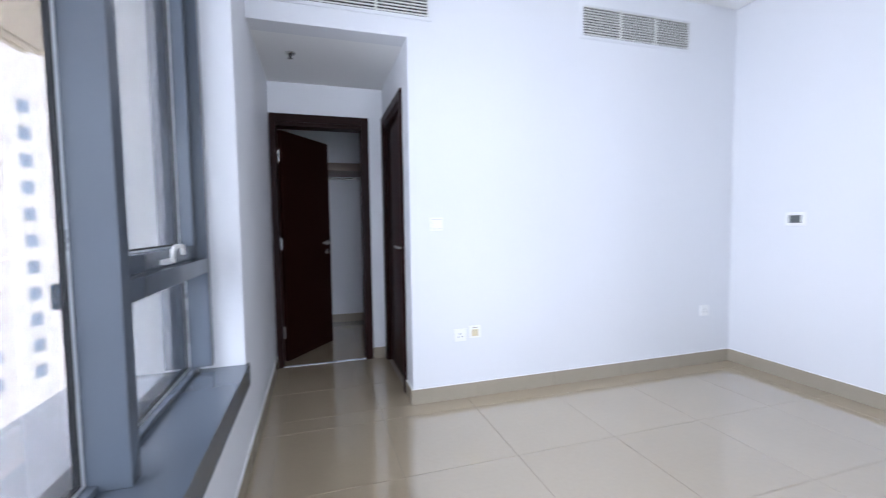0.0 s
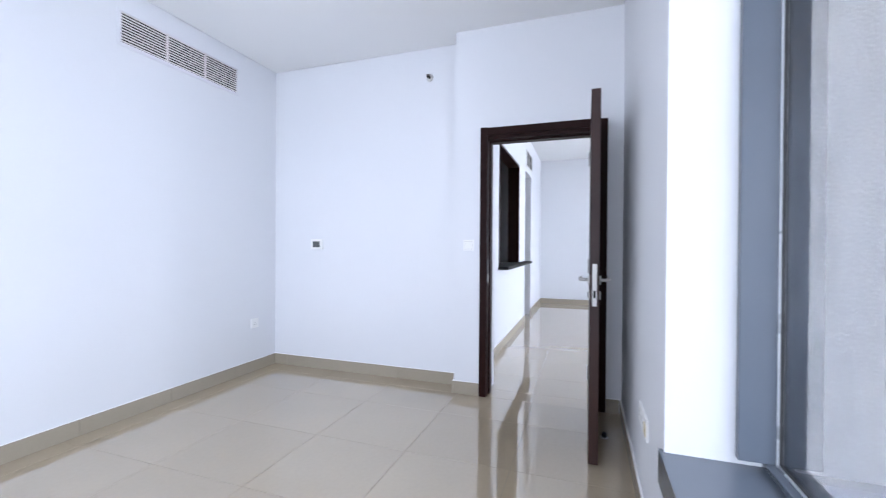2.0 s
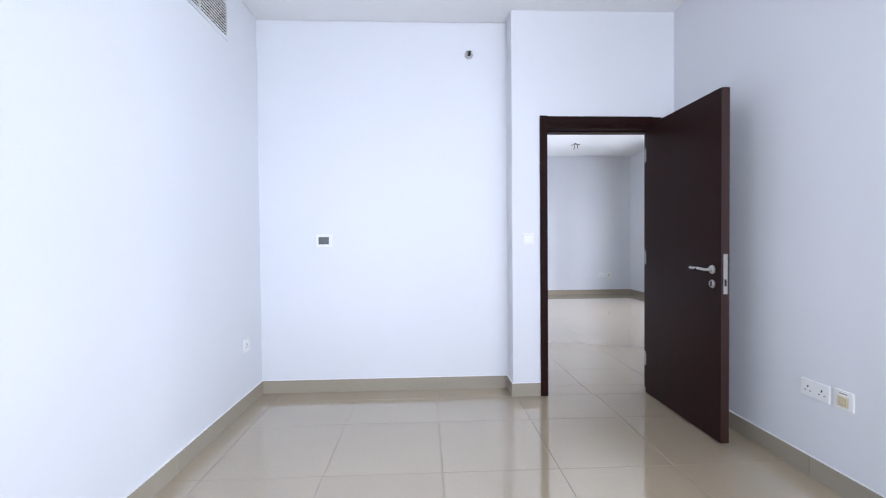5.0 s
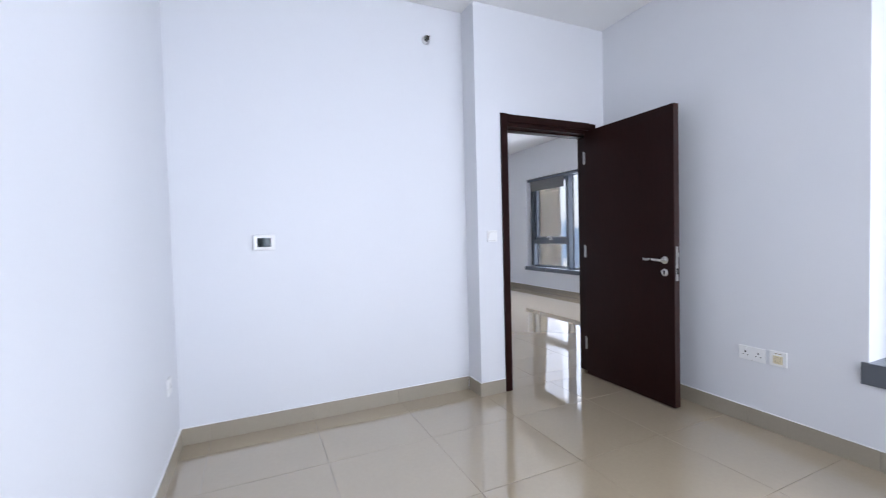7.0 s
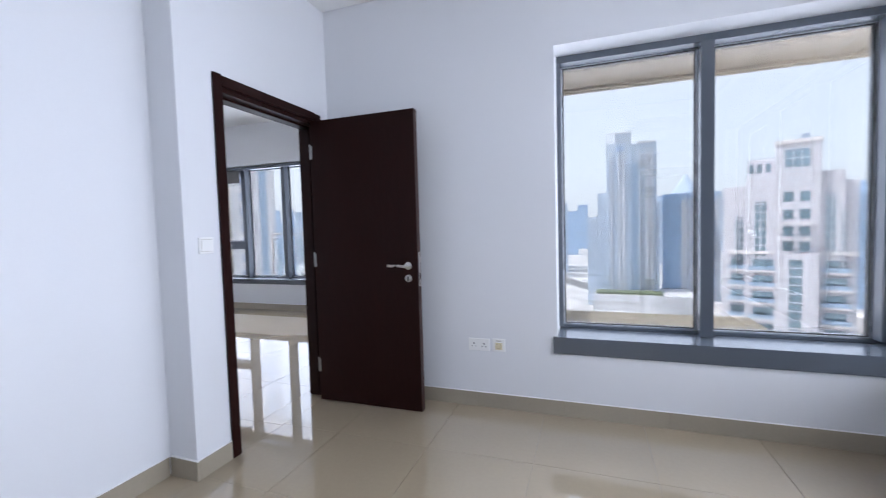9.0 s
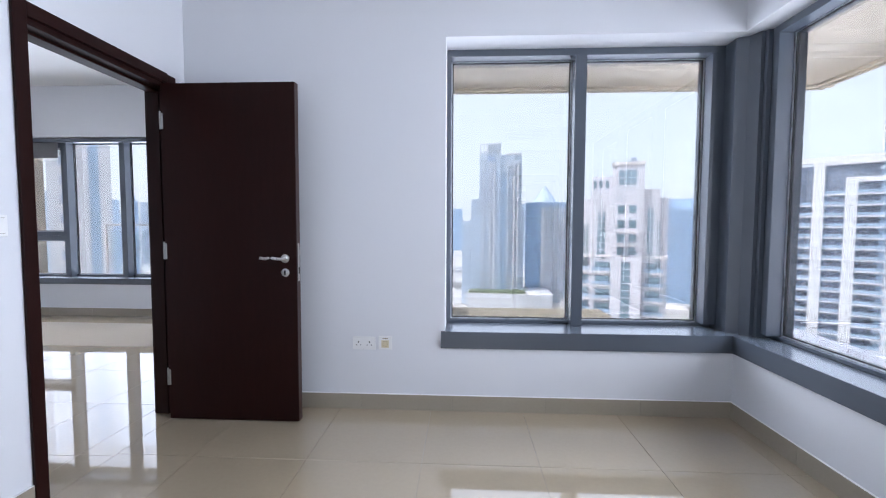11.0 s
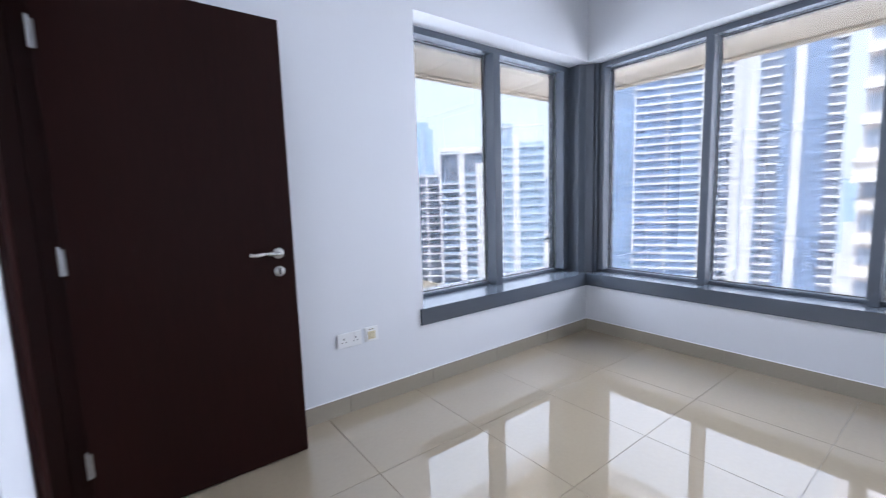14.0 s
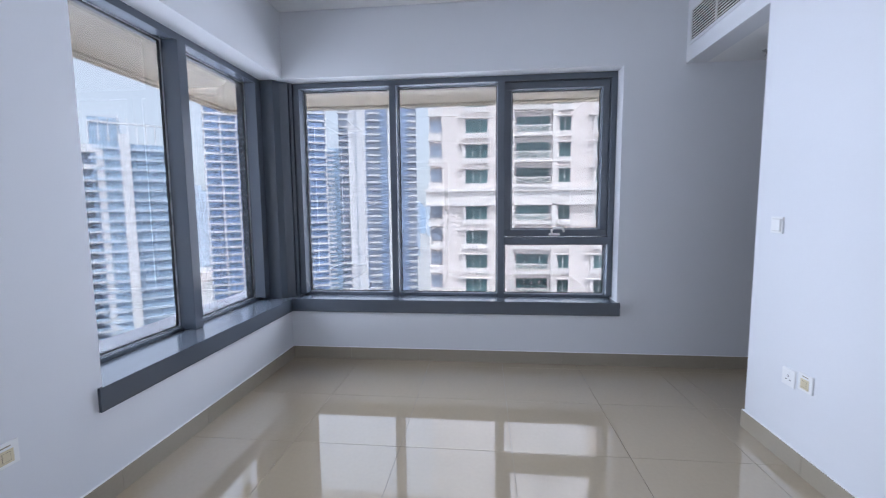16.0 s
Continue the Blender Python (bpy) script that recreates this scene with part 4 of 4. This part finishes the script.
for k in range(9):
    x = (k / 8 - 0.5) * w4
    part("crown_post", bm_box((x - 0.2, 0, 24), (x + 0.2, 0.5, 33 - 0.7 * abs(k - 3))), WHITEF, t4)
part("crown_screen", bm_box((-w4 / 2, 0.5, 24), (-w4 * 0.1, 0.8, 32)), PALEGL, t4)
part("crown_rail", bm_box((-w4 / 2, -0.1, 30.2), (w4 / 2, 0.5, 30.7)), WHITEF, t4)

# dark glass tower with white frames
t5, w5 = tower("framed_tower", "grey glass tower with white frames and balconies", -122.6, -135.2, 175)
part("low_body", bm_box((-w5 / 2, 4, GROUND_Z), (-w5 * 0.18, 34, 11.6)), DARKGL, t5)
part("low_roof", bm_box((-w5 * 0.46, 3.5, 11.6), (-w5 * 0.18, 34, 12.6)), WHITEF, t5)
bands(t5, WHITEF, -w5 / 2 - 0.9, -w5 * 0.18, 2.2, 4.2, -68, 11, 3.3, 0.5, "balcony_edge")
part("low_pier", bm_box((-w5 * 0.35, 3.0, GROUND_Z), (-w5 * 0.32, 4.2, 11.6)), WHITEF, t5)
part("high_body", bm_box((-w5 * 0.18, 0, GROUND_Z), (w5 / 2, 30, 20.4)), DARKGL, t5)
for x0, x1, top in ((-0.19, -0.165, 23), (0.02, 0.09, 23), (0.21, 0.28, 16.5), (0.44, 0.49, 23)):
    part("frame_post", bm_box((x0 * w5, -1.4, GROUND_Z), (x1 * w5, 0.3, top)), WHITEF, t5)
part("frame_head", bm_box((-0.165 * w5, -1.4, 21.2), (0.02 * w5, 0.6, 23)), WHITEF, t5)
part("frame_head", bm_box((0.09 * w5, -1.4, 20.4), (0.44 * w5, 0.6, 23)), WHITEF, t5)
part("inner_head", bm_box((0.28 * w5, -1.3, 15.0), (0.44 * w5, 0.4, 16.5)), WHITEF, t5)
for x0, x1, top, out in ((-0.165, 0.02, 11, 1.2), (0.09, 0.21, 14, 0.9), (0.28, 0.44, 13, 1.9), (0.49, 0.53, 11, 1.5)):
    bands(t5, WHITEF, x0 * w5, x1 * w5, -out, 0.2, -68, top, 3.3, 0.45, "balcony_edge")
    bands(t5, PALEGL, x0 * w5, x1 * w5, -out + 0.1, -out + 0.25, -67.5, top - 1, 3.3, 0.9, "balcony_glass")

# slender tower on a podium, distance haze mixed into its pale colours
t6, w6 = tower("slender_tower", "slender tower coloured with pale blue haze, on a low podium", -92.3, -98.0, 440)
V = w6 / 148.0
Q = lambda u: (u - 179) * V
part("body", bm_box((Q(105), 0, GROUND_Z), (Q(253), 40, 76)), HAZE_CLAD, t6)
part("shaft", bm_box((Q(105), -2, GROUND_Z), (Q(180), 20, 78)), HAZE_CLAD, t6)
part("crown", bm_box((Q(132), -1, 78), (Q(180), 18, 87)), HAZE_CLAD, t6)
part("roof_parapet", bm_box((Q(196), -1.2, 76), (Q(253), 38, 78)), WHITEF, t6)
for u, top in ((106, 88), (120, 88.5), (134, 89), (150, 89.5), (166, 90), (178, 90)):
    part("crown_post", bm_box((Q(u), -2.2, 76), (Q(u) + 0.7, -1.4, top)), WHITEF, t6)
part("crown_rail", bm_box((Q(105), -2.3, 87.2), (Q(180), -1.4, 88.0)), WHITEF, t6)
part("crown_rail", bm_box((Q(105), -2.3, 79.5), (Q(180), -1.4, 80.3)), WHITEF, t6)
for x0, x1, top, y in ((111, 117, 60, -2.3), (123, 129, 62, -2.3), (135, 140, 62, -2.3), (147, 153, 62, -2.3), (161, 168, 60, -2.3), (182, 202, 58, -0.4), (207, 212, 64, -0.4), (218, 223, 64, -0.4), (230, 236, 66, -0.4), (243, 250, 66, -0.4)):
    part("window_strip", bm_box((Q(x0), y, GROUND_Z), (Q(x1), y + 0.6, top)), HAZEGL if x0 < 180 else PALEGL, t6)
for x0, x1 in ((118, 122), (141, 146), (154, 160), (203, 206), (224, 229), (237, 242)):
    part("pier", bm_box((Q(x0), -2.9, GROUND_Z), (Q(x1), 0.2, 70)), WHITEF, t6)
part("crown_window", bm_box((Q(134), -2.4, 70), (Q(160), -1.9, 75)), BLUEGL, t6)
bands(t6, HAZE_CLAD, Q(161), Q(182), -3.0, 0.4, -76, 60, 3.7, 0.9, "floor_band")
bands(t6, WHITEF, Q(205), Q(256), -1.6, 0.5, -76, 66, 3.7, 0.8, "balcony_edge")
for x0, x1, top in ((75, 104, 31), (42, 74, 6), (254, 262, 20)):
    part("wing", bm_box((Q(x0), 3, GROUND_Z), (Q(x1), 30, top)), HAZE_CLAD, t6)
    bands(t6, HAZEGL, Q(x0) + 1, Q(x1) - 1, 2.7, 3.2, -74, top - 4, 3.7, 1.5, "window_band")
part("podium", bm_box((-w6 * 0.75, -25, GROUND_Z), (w6 * 1.2, 30, GROUND_Z + 16)), WHITEF, t6)
part("podium_garden", bm_box((-w6 * 0.7, -22, GROUND_Z + 16), (w6 * 0.6, -4, GROUND_Z + 18)), GREEN, t6)

# office block, its blue facade colour holding the haze in front of it
t7, w7 = tower("office_block", "wide glass office block coloured with blue haze, with white fins", -98.6, -104.6, 470)
part("body", bm_box((-w7 / 2, 0, GROUND_Z), (w7 / 2, 60, 26)), FAR_HAZE, t7)
part("roof", bm_box((-w7 * 0.5, -1, 26), (w7 * 0.5, 60, 28.5)), FAR_HAZE, t7)
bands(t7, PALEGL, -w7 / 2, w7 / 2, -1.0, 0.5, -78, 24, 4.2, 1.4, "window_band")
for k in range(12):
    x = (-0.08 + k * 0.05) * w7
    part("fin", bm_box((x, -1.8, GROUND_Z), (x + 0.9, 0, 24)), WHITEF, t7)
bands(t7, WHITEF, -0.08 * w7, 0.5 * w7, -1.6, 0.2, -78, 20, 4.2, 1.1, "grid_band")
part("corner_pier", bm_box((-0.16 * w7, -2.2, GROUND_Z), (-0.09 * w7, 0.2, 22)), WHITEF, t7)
part("dome", bm_cyl((-w7 * 0.1, 60, 30), (-w7 * 0.1, 60, 52), 16, 1, 16), FAR_HAZE2, t7)

# stepped white tower
t8, w8 = tower("stepped_tower", "stepped white tower with balconies and tall glazing", -105.0, -116.3, 100)
U = w8 / 235.0
X = lambda px: (px - 1392) * U
part("shoulder", bm_box((X(1275), 2.5, GROUND_Z), (X(1512), 20, 7.8)), PALEST, t8)
part("west_wing", bm_box((X(1322), 1.2, GROUND_Z), (X(1490), 19, 9.6)), PALEST, t8)
part("centre", bm_box((X(1376), 0, GROUND_Z), (X(1452), 17, 15.4)), PALEST, t8)
part("stair_head", bm_box((X(1322), 4, 9.6), (X(1376), 14, 13.0)), PALEST, t8)
part("parapet", bm_box((X(1374), -0.25, 14.9), (X(1454), 17.2, 15.6)), BEIGE2, t8)
part("roof_machine", bm_box((X(1420), 5, 15.6), (X(1434), 7, 17.2)), GREYGL, t8)
part("crown_opening", bm_box((X(1391), -0.04, 10.6), (X(1435), 0.4, 13.8)), REFL, t8)
for k in range(4):
    part("crown_bar", bm_box((X(1391 + k * 14.6) - 0.08, -0.12, 10.6), (X(1391 + k * 14.6) + 0.08, 0.1, 13.8)), PALEST, t8)
part("crown_bar", bm_box((X(1391), -0.12, 12.1), (X(1435), 0.1, 12.3)), PALEST, t8)
panes(t8, "small_window", REFL, [(X(x), 11.2) for x in (1330, 1345, 1362)], 0.75, 1.7, 3.95)
for x0, x1, zt, y in ((1340, 1360, 4.6, 1.17), (1302, 1316, 1.8, 2.47), (1462, 1476, 5.4, 1.17), (1485, 1492, 2.5, 1.17)):
    part("tall_glazing", bm_box((X(x0), y, zt - 10.5), (X(x1), y + 0.4, zt)), REFL, t8)
    bands(t8, PALEST, X(x0), X(x1), y - 0.1, y + 0.1, zt - 10.2, zt, 1.6, 0.22, "glazing_bar")
    part("glazing_mullion", bm_box((X((x0 + x1) / 2) - 0.1, y - 0.1, zt - 10.5), (X((x0 + x1) / 2) + 0.1, y + 0.1, zt)), PALEST, t8)
part("lower_glazing", bm_box((X(1402), -1.3, -24), (X(1424), -0.9, -6.4)), REFL, t8)
bands(t8, PALEST, X(1402), X(1424), -1.42, -1.2, -24, -6.5, 1.6, 0.2, "glazing_bar")
for x0, x1 in ((1378, 1402), (1424, 1450)):
    part("lower_pier", bm_box((X(x0), -1.6, GROUND_Z), (X(x1), 0.2, -5.2)), PALEST, t8)
part("lower_head", bm_box((X(1402), -1.6, -6.4), (X(1424), 0.2, -5.2)), PALEST, t8)
part("string_course", bm_box((X(1290), 0.8, -5.6), (X(1378), 2.6, -5.0)), BEIGE2, t8)
part("string_course", bm_box((X(1450), 0.8, -5.6), (X(1512), 2.6, -5.0)), BEIGE2, t8)
panes(t8, "window", REFL, [(X(x), z) for z in (5.2, 1.9, -1.2, -4.0) for x in (1399, 1427)], 1.45, 1.8, -0.03)
for zz in (0.3, -2.6, -5.2):
    part("balcony", bm_box((X(1384), -1.5, zz - 0.2), (X(1444), 0.2, zz)), BEIGE2, t8)
    part("balcony_rail", bm_box((X(1384), -1.5, zz + 0.75), (X(1444), -1.4, zz + 0.85)), GREYGL, t8)
low = [-7.6 - 3.15 * k for k in range(6)]
for cx, w in ((1355, 4.0), (1305, 2.6), (1478, 3.6)):
    yy = 1.17 if cx != 1305 else 2.47
    panes(t8, "balcony_window", REFL, [(X(cx), z) for z in low], w * 0.8, 1.9, yy)
    panes(t8, "balcony_slab", BEIGE2, [(X(cx), z - 1.25) for z in low], w * 1.15, 0.35, yy - 1.3, 1.3)
    panes(t8, "balcony_rail", PALEGL, [(X(cx), z - 0.65) for z in low], w * 1.1, 0.8, yy - 1.25, 0.08)

# haze painted into the body colours of this tower and the block after it
t9, w9 = tower("hazy_tower", "distant stepped tower coloured with blue haze", -121.9, -126.0, 880)
part("body", bm_box((-w9 * 0.2, 0, GROUND_Z), (w9 * 0.5, 40, 150)), FAR_HAZE, t9)
part("crown", bm_box((-w9 * 0.05, 0, 150), (w9 * 0.35, 40, 164)), FAR_HAZE, t9)
part("wing", bm_box((-w9 * 0.5, 0, GROUND_Z), (-w9 * 0.2, 40, 112)), FAR_HAZE, t9)
part("rib", bm_box((w9 * 0.12, -3, GROUND_Z), (w9 * 0.2, 0, 150)), FAR_HAZE2, t9)

t10, w10 = tower("glass_block", "distant glass block coloured with blue haze", -114.4, -121.6, 520)
part("body", bm_box((-w10 / 2, 0, GROUND_Z), (w10 / 2, 50, 24)), FAR_HAZE, t10)
part("setback", bm_box((-w10 * 0.3, 5, 24), (w10 * 0.1, 45, 33)), FAR_HAZE, t10)
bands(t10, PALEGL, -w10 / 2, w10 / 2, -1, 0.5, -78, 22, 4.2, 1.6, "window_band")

t11, w11 = tower("white_tower", "white apartment tower seen from the living room", -43.7, -48.8, 95)
part("wall", bm_box((-w11 / 2, 0, GROUND_Z), (w11 / 2, 16, 40)), WHITEF, t11)
part("blue_strip", bm_box((w11 * 0.14, -0.1, GROUND_Z), (w11 * 0.30, 0.4, 40)), PALEGL, t11)
panes(t11, "window", GREYGL, [(-w11 * 0.2, -20 + 3.2 * k) for k in range(14)], 2.0, 1.6, -0.05)
panes(t11, "window_ledge", BEIGE2, [(-w11 * 0.2, -21 + 3.2 * k) for k in range(14)], 2.6, 0.3, -0.6, 0.7)

t12, w12 = tower("pale_tower", "pale tower with rows of dark windows", 113.0, 127.0, 70, 45)
part("wall", bm_box((-w12 / 2, 0, GROUND_Z), (w12 / 2, 16, 45)), BEIGE2, t12)
bands(t12, BEIGE, -w12 / 2, w12 / 2, -0.06, 0.1, -79, 44, 6.4, 0.15, "cladding_joint")
panes(t12, "window", GREYGL, [(x * w12, -16 + 3.2 * k) for k in range(11) for x in (-0.3, 0.0, 0.3)], 1.5, 1.5, -0.05)

rnd = random.Random(5)
far_blocks = []
az = -36.0
while az > -190:
    wd = rnd.uniform(0.8, 2.2)
    dist = rnd.uniform(650, 1500)
    top = rnd.uniform(0.0, 0.052) * dist
    tb, wb = tower("distant_building", "distant building coloured with pale haze", az, az - wd, dist)
    # skyline bodies take a colour with haze already in it
    mat_far = rnd.choice((FAR_HAZE, FAR_HAZE2, FAR_HAZE2))
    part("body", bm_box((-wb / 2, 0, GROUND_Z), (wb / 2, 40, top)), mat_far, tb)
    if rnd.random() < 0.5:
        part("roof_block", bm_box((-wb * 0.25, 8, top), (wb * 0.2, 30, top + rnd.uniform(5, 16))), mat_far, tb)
    tagged(tb, group="distant skyline")
    az -= wd * rnd.uniform(0.7, 1.3)
for k in range(34):
    a, dist = rnd.uniform(-185, -50), rnd.uniform(210, 620)
    tb, wb = tower("low_building", "low pale building on the ground far below", a, a - rnd.uniform(1.2, 4), dist, rnd.uniform(-30, 30))
    part("body", bm_box((-wb / 2, 0, GROUND_Z), (wb / 2, rnd.uniform(12, 30), GROUND_Z + rnd.uniform(5, 13))), rnd.choice((WHITEF, BEIGE, BEIGE2)), tb)
    tagged(tb, group="low buildings")

# ---- floor: tiles with grout, skirting pieces ----
floor = structure("floor", bm_box((-0.3, -3.5, -0.2), (LXE + 0.1, 6.0, -0.004)), GROUT, "grey grout bed under polished floor tiles", "floor")
TX, TY, GAP = 0.598, 0.609, 0.0022
X0, Y0 = 0.713, 0.619

def tile_mesh(w, d):
    bm = bm_box((-w / 2, -d / 2, -0.012), (w / 2, d / 2, 0))
    top = [e for e in bm.edges if all(v.co.z > -0.001 for v in e.verts)]
    bmesh.ops.bevel(bm, geom=top, offset=0.0006, segments=1, affect="EDGES")
    me = bpy.data.meshes.new("floor_tile")
    bm.to_mesh(me)
    bm.free()
    me.materials.append(TILE)
    return me

TILE_CACHE = {}
def lay(x0, x1, y0, y1, xs, ys, px, py):
    """Tiles of px by py in the rectangle, with joints at xs + k px and ys + k py, cut at its edges."""
    cuts = lambda lo, hi, s, p: sorted({lo, hi, *[s + k * p for k in range(-20, 30) if lo + 0.02 < s + k * p < hi - 0.02]})
    cx, cy = cuts(x0, x1, xs, px), cuts(y0, y1, ys, py)
    for a, b in zip(cx, cx[1:]):
        for c, d in zip(cy, cy[1:]):
            key = (round(b - a - GAP, 3), round(d - c - GAP, 3))
            if key not in TILE_CACHE:
                TILE_CACHE[key] = tile_mesh(*key)
            o = new("floor_tile", TILE_CACHE[key])
            o.parent = floor
            o.location = Vector(((a + b) / 2, (c + d) / 2, 0)) - ORIGIN[floor.name]

lay(0, XJ, 0, YV, X0, Y0, TX, TY)
lay(XJ, XT, 1.256, YV, XT, Y0, 1.0, TY)
lay(XJ, XT, 0.118, 1.01, XT, 0.64, 1.0, 0.61)
lay(0, XC, YV, YD2, X0, Y0, TX, TY)
lay(0, XC, YD2, 5.86, X0, Y0, TX, TY)
lay(XT, LXE, LYB, LYK, 4.14, 0.65, 0.62, 0.62)
lay(XT + 0.15, LXE, LYK, 3.4, 4.14, 0.65, 0.62, 0.62)

SK_CACHE = {}
def skirting(name, p, q, out, step=0.6, start=0.35, h=0.10, th=0.012):
    """A row of skirting tiles from p to q along a wall; out: the side that it stands on."""
    p, q, o = Vector((*p, 0)), Vector((*q, 0)), Vector((*out, 0))
    run, length = (q - p).normalized(), (q - p).length
    cuts = [0.0] + [s for s in (start + step * k for k in range(20)) if 0.05 < s < length - 0.05] + [length]
    mid = (p + q) / 2 + o * th * 0.4
    bed = structure(name, bm_box((-0.001, -0.001, 0.001), (0.001, 0.001, h - 0.004)), GROUT, "beige tiled skirting along the wall", "skirting")
    me = bed.data
    me.clear_geometry()
    bm = bmesh.new()
    bm_box((-length / 2, -th * 0.4, 0), (length / 2, th * 0.4, h - 0.003), into=bm)
    ang = math.atan2(run.y, run.x)
    bm.to_mesh(me)
    bm.free()
    bed.location = mid
    bed.rotation_euler.z = ang
    caulk = part("caulk_line", bm_box((-length / 2, -th * 0.42, h - 0.002), (length / 2, th * 0.42, h + 0.003)), PLASTIC)
    caulk.parent = bed
    caulk.location = (0, 0, h - 0.002)
    side = 1 if Vector((-run.y, run.x, 0)).dot(o) > 0 else -1
    for a, b in zip(cuts, cuts[1:]):
        w = round(b - a - 0.003, 4)
        if w not in SK_CACHE:
            sb = bm_box((-w / 2, -th / 2, 0), (w / 2, th / 2, h), 0.0015)
            sm = bpy.data.meshes.new("skirting_tile")
            sb.to_mesh(sm)
            sb.free()
            sm.materials.append(SKIRT)
            SK_CACHE[w] = sm
        t = new("skirting_tile", SK_CACHE[w])
        t.parent = bed
        t.location = ((a + b) / 2 - length / 2, side * th * 0.2, 0)

skirting("baseboard_south", (XJ, 0), (0, 0), (0, 1), start=0.55)
skirting("baseboard_west", (0, 0.015), (0, YD2 - 0.02), (1, 0), start=0.52)
skirting("baseboard_vent", (XC - 0.013, YV), (XT - 0.015, YV), (0, -1), start=0.47)
skirting("baseboard_thermostat", (XT, YV), (XT, 1.27), (-1, 0), start=0.16)
skirting("baseboard_jog", (XT - 0.013, 1.256), (XJ - 0.013, 1.256), (0, 1))
skirting("baseboard_door", (XJ, 1.256), (XJ, 1.046), (-1, 0))
skirting("baseboard_corner", (XJ, 0.103), (XJ, 0.015), (-1, 0))
skirting("baseboard_corridor", (XC, YV), (XC, 3.398), (-1, 0))
skirting("baseboard_closet", (0.812, YD2), (XC, YD2), (0, -1))
skirting("baseboard_closet_back", (0, 5.86), (XC, 5.86), (0, -1))
skirting("baseboard_living_far", (LXE, LYK), (LXE, LYW), (-1, 0))
skirting("baseboard_kitchen", (XT + 0.15, LYK), (7.02, LYK), (0, -1))
skirting("baseboard_passage", (7.75, LYK), (LXE - 0.015, LYK), (0, -1))
skirting("baseboard_living_window", (5.70, LYW), (LXE - 0.015, LYW), (0, 1))
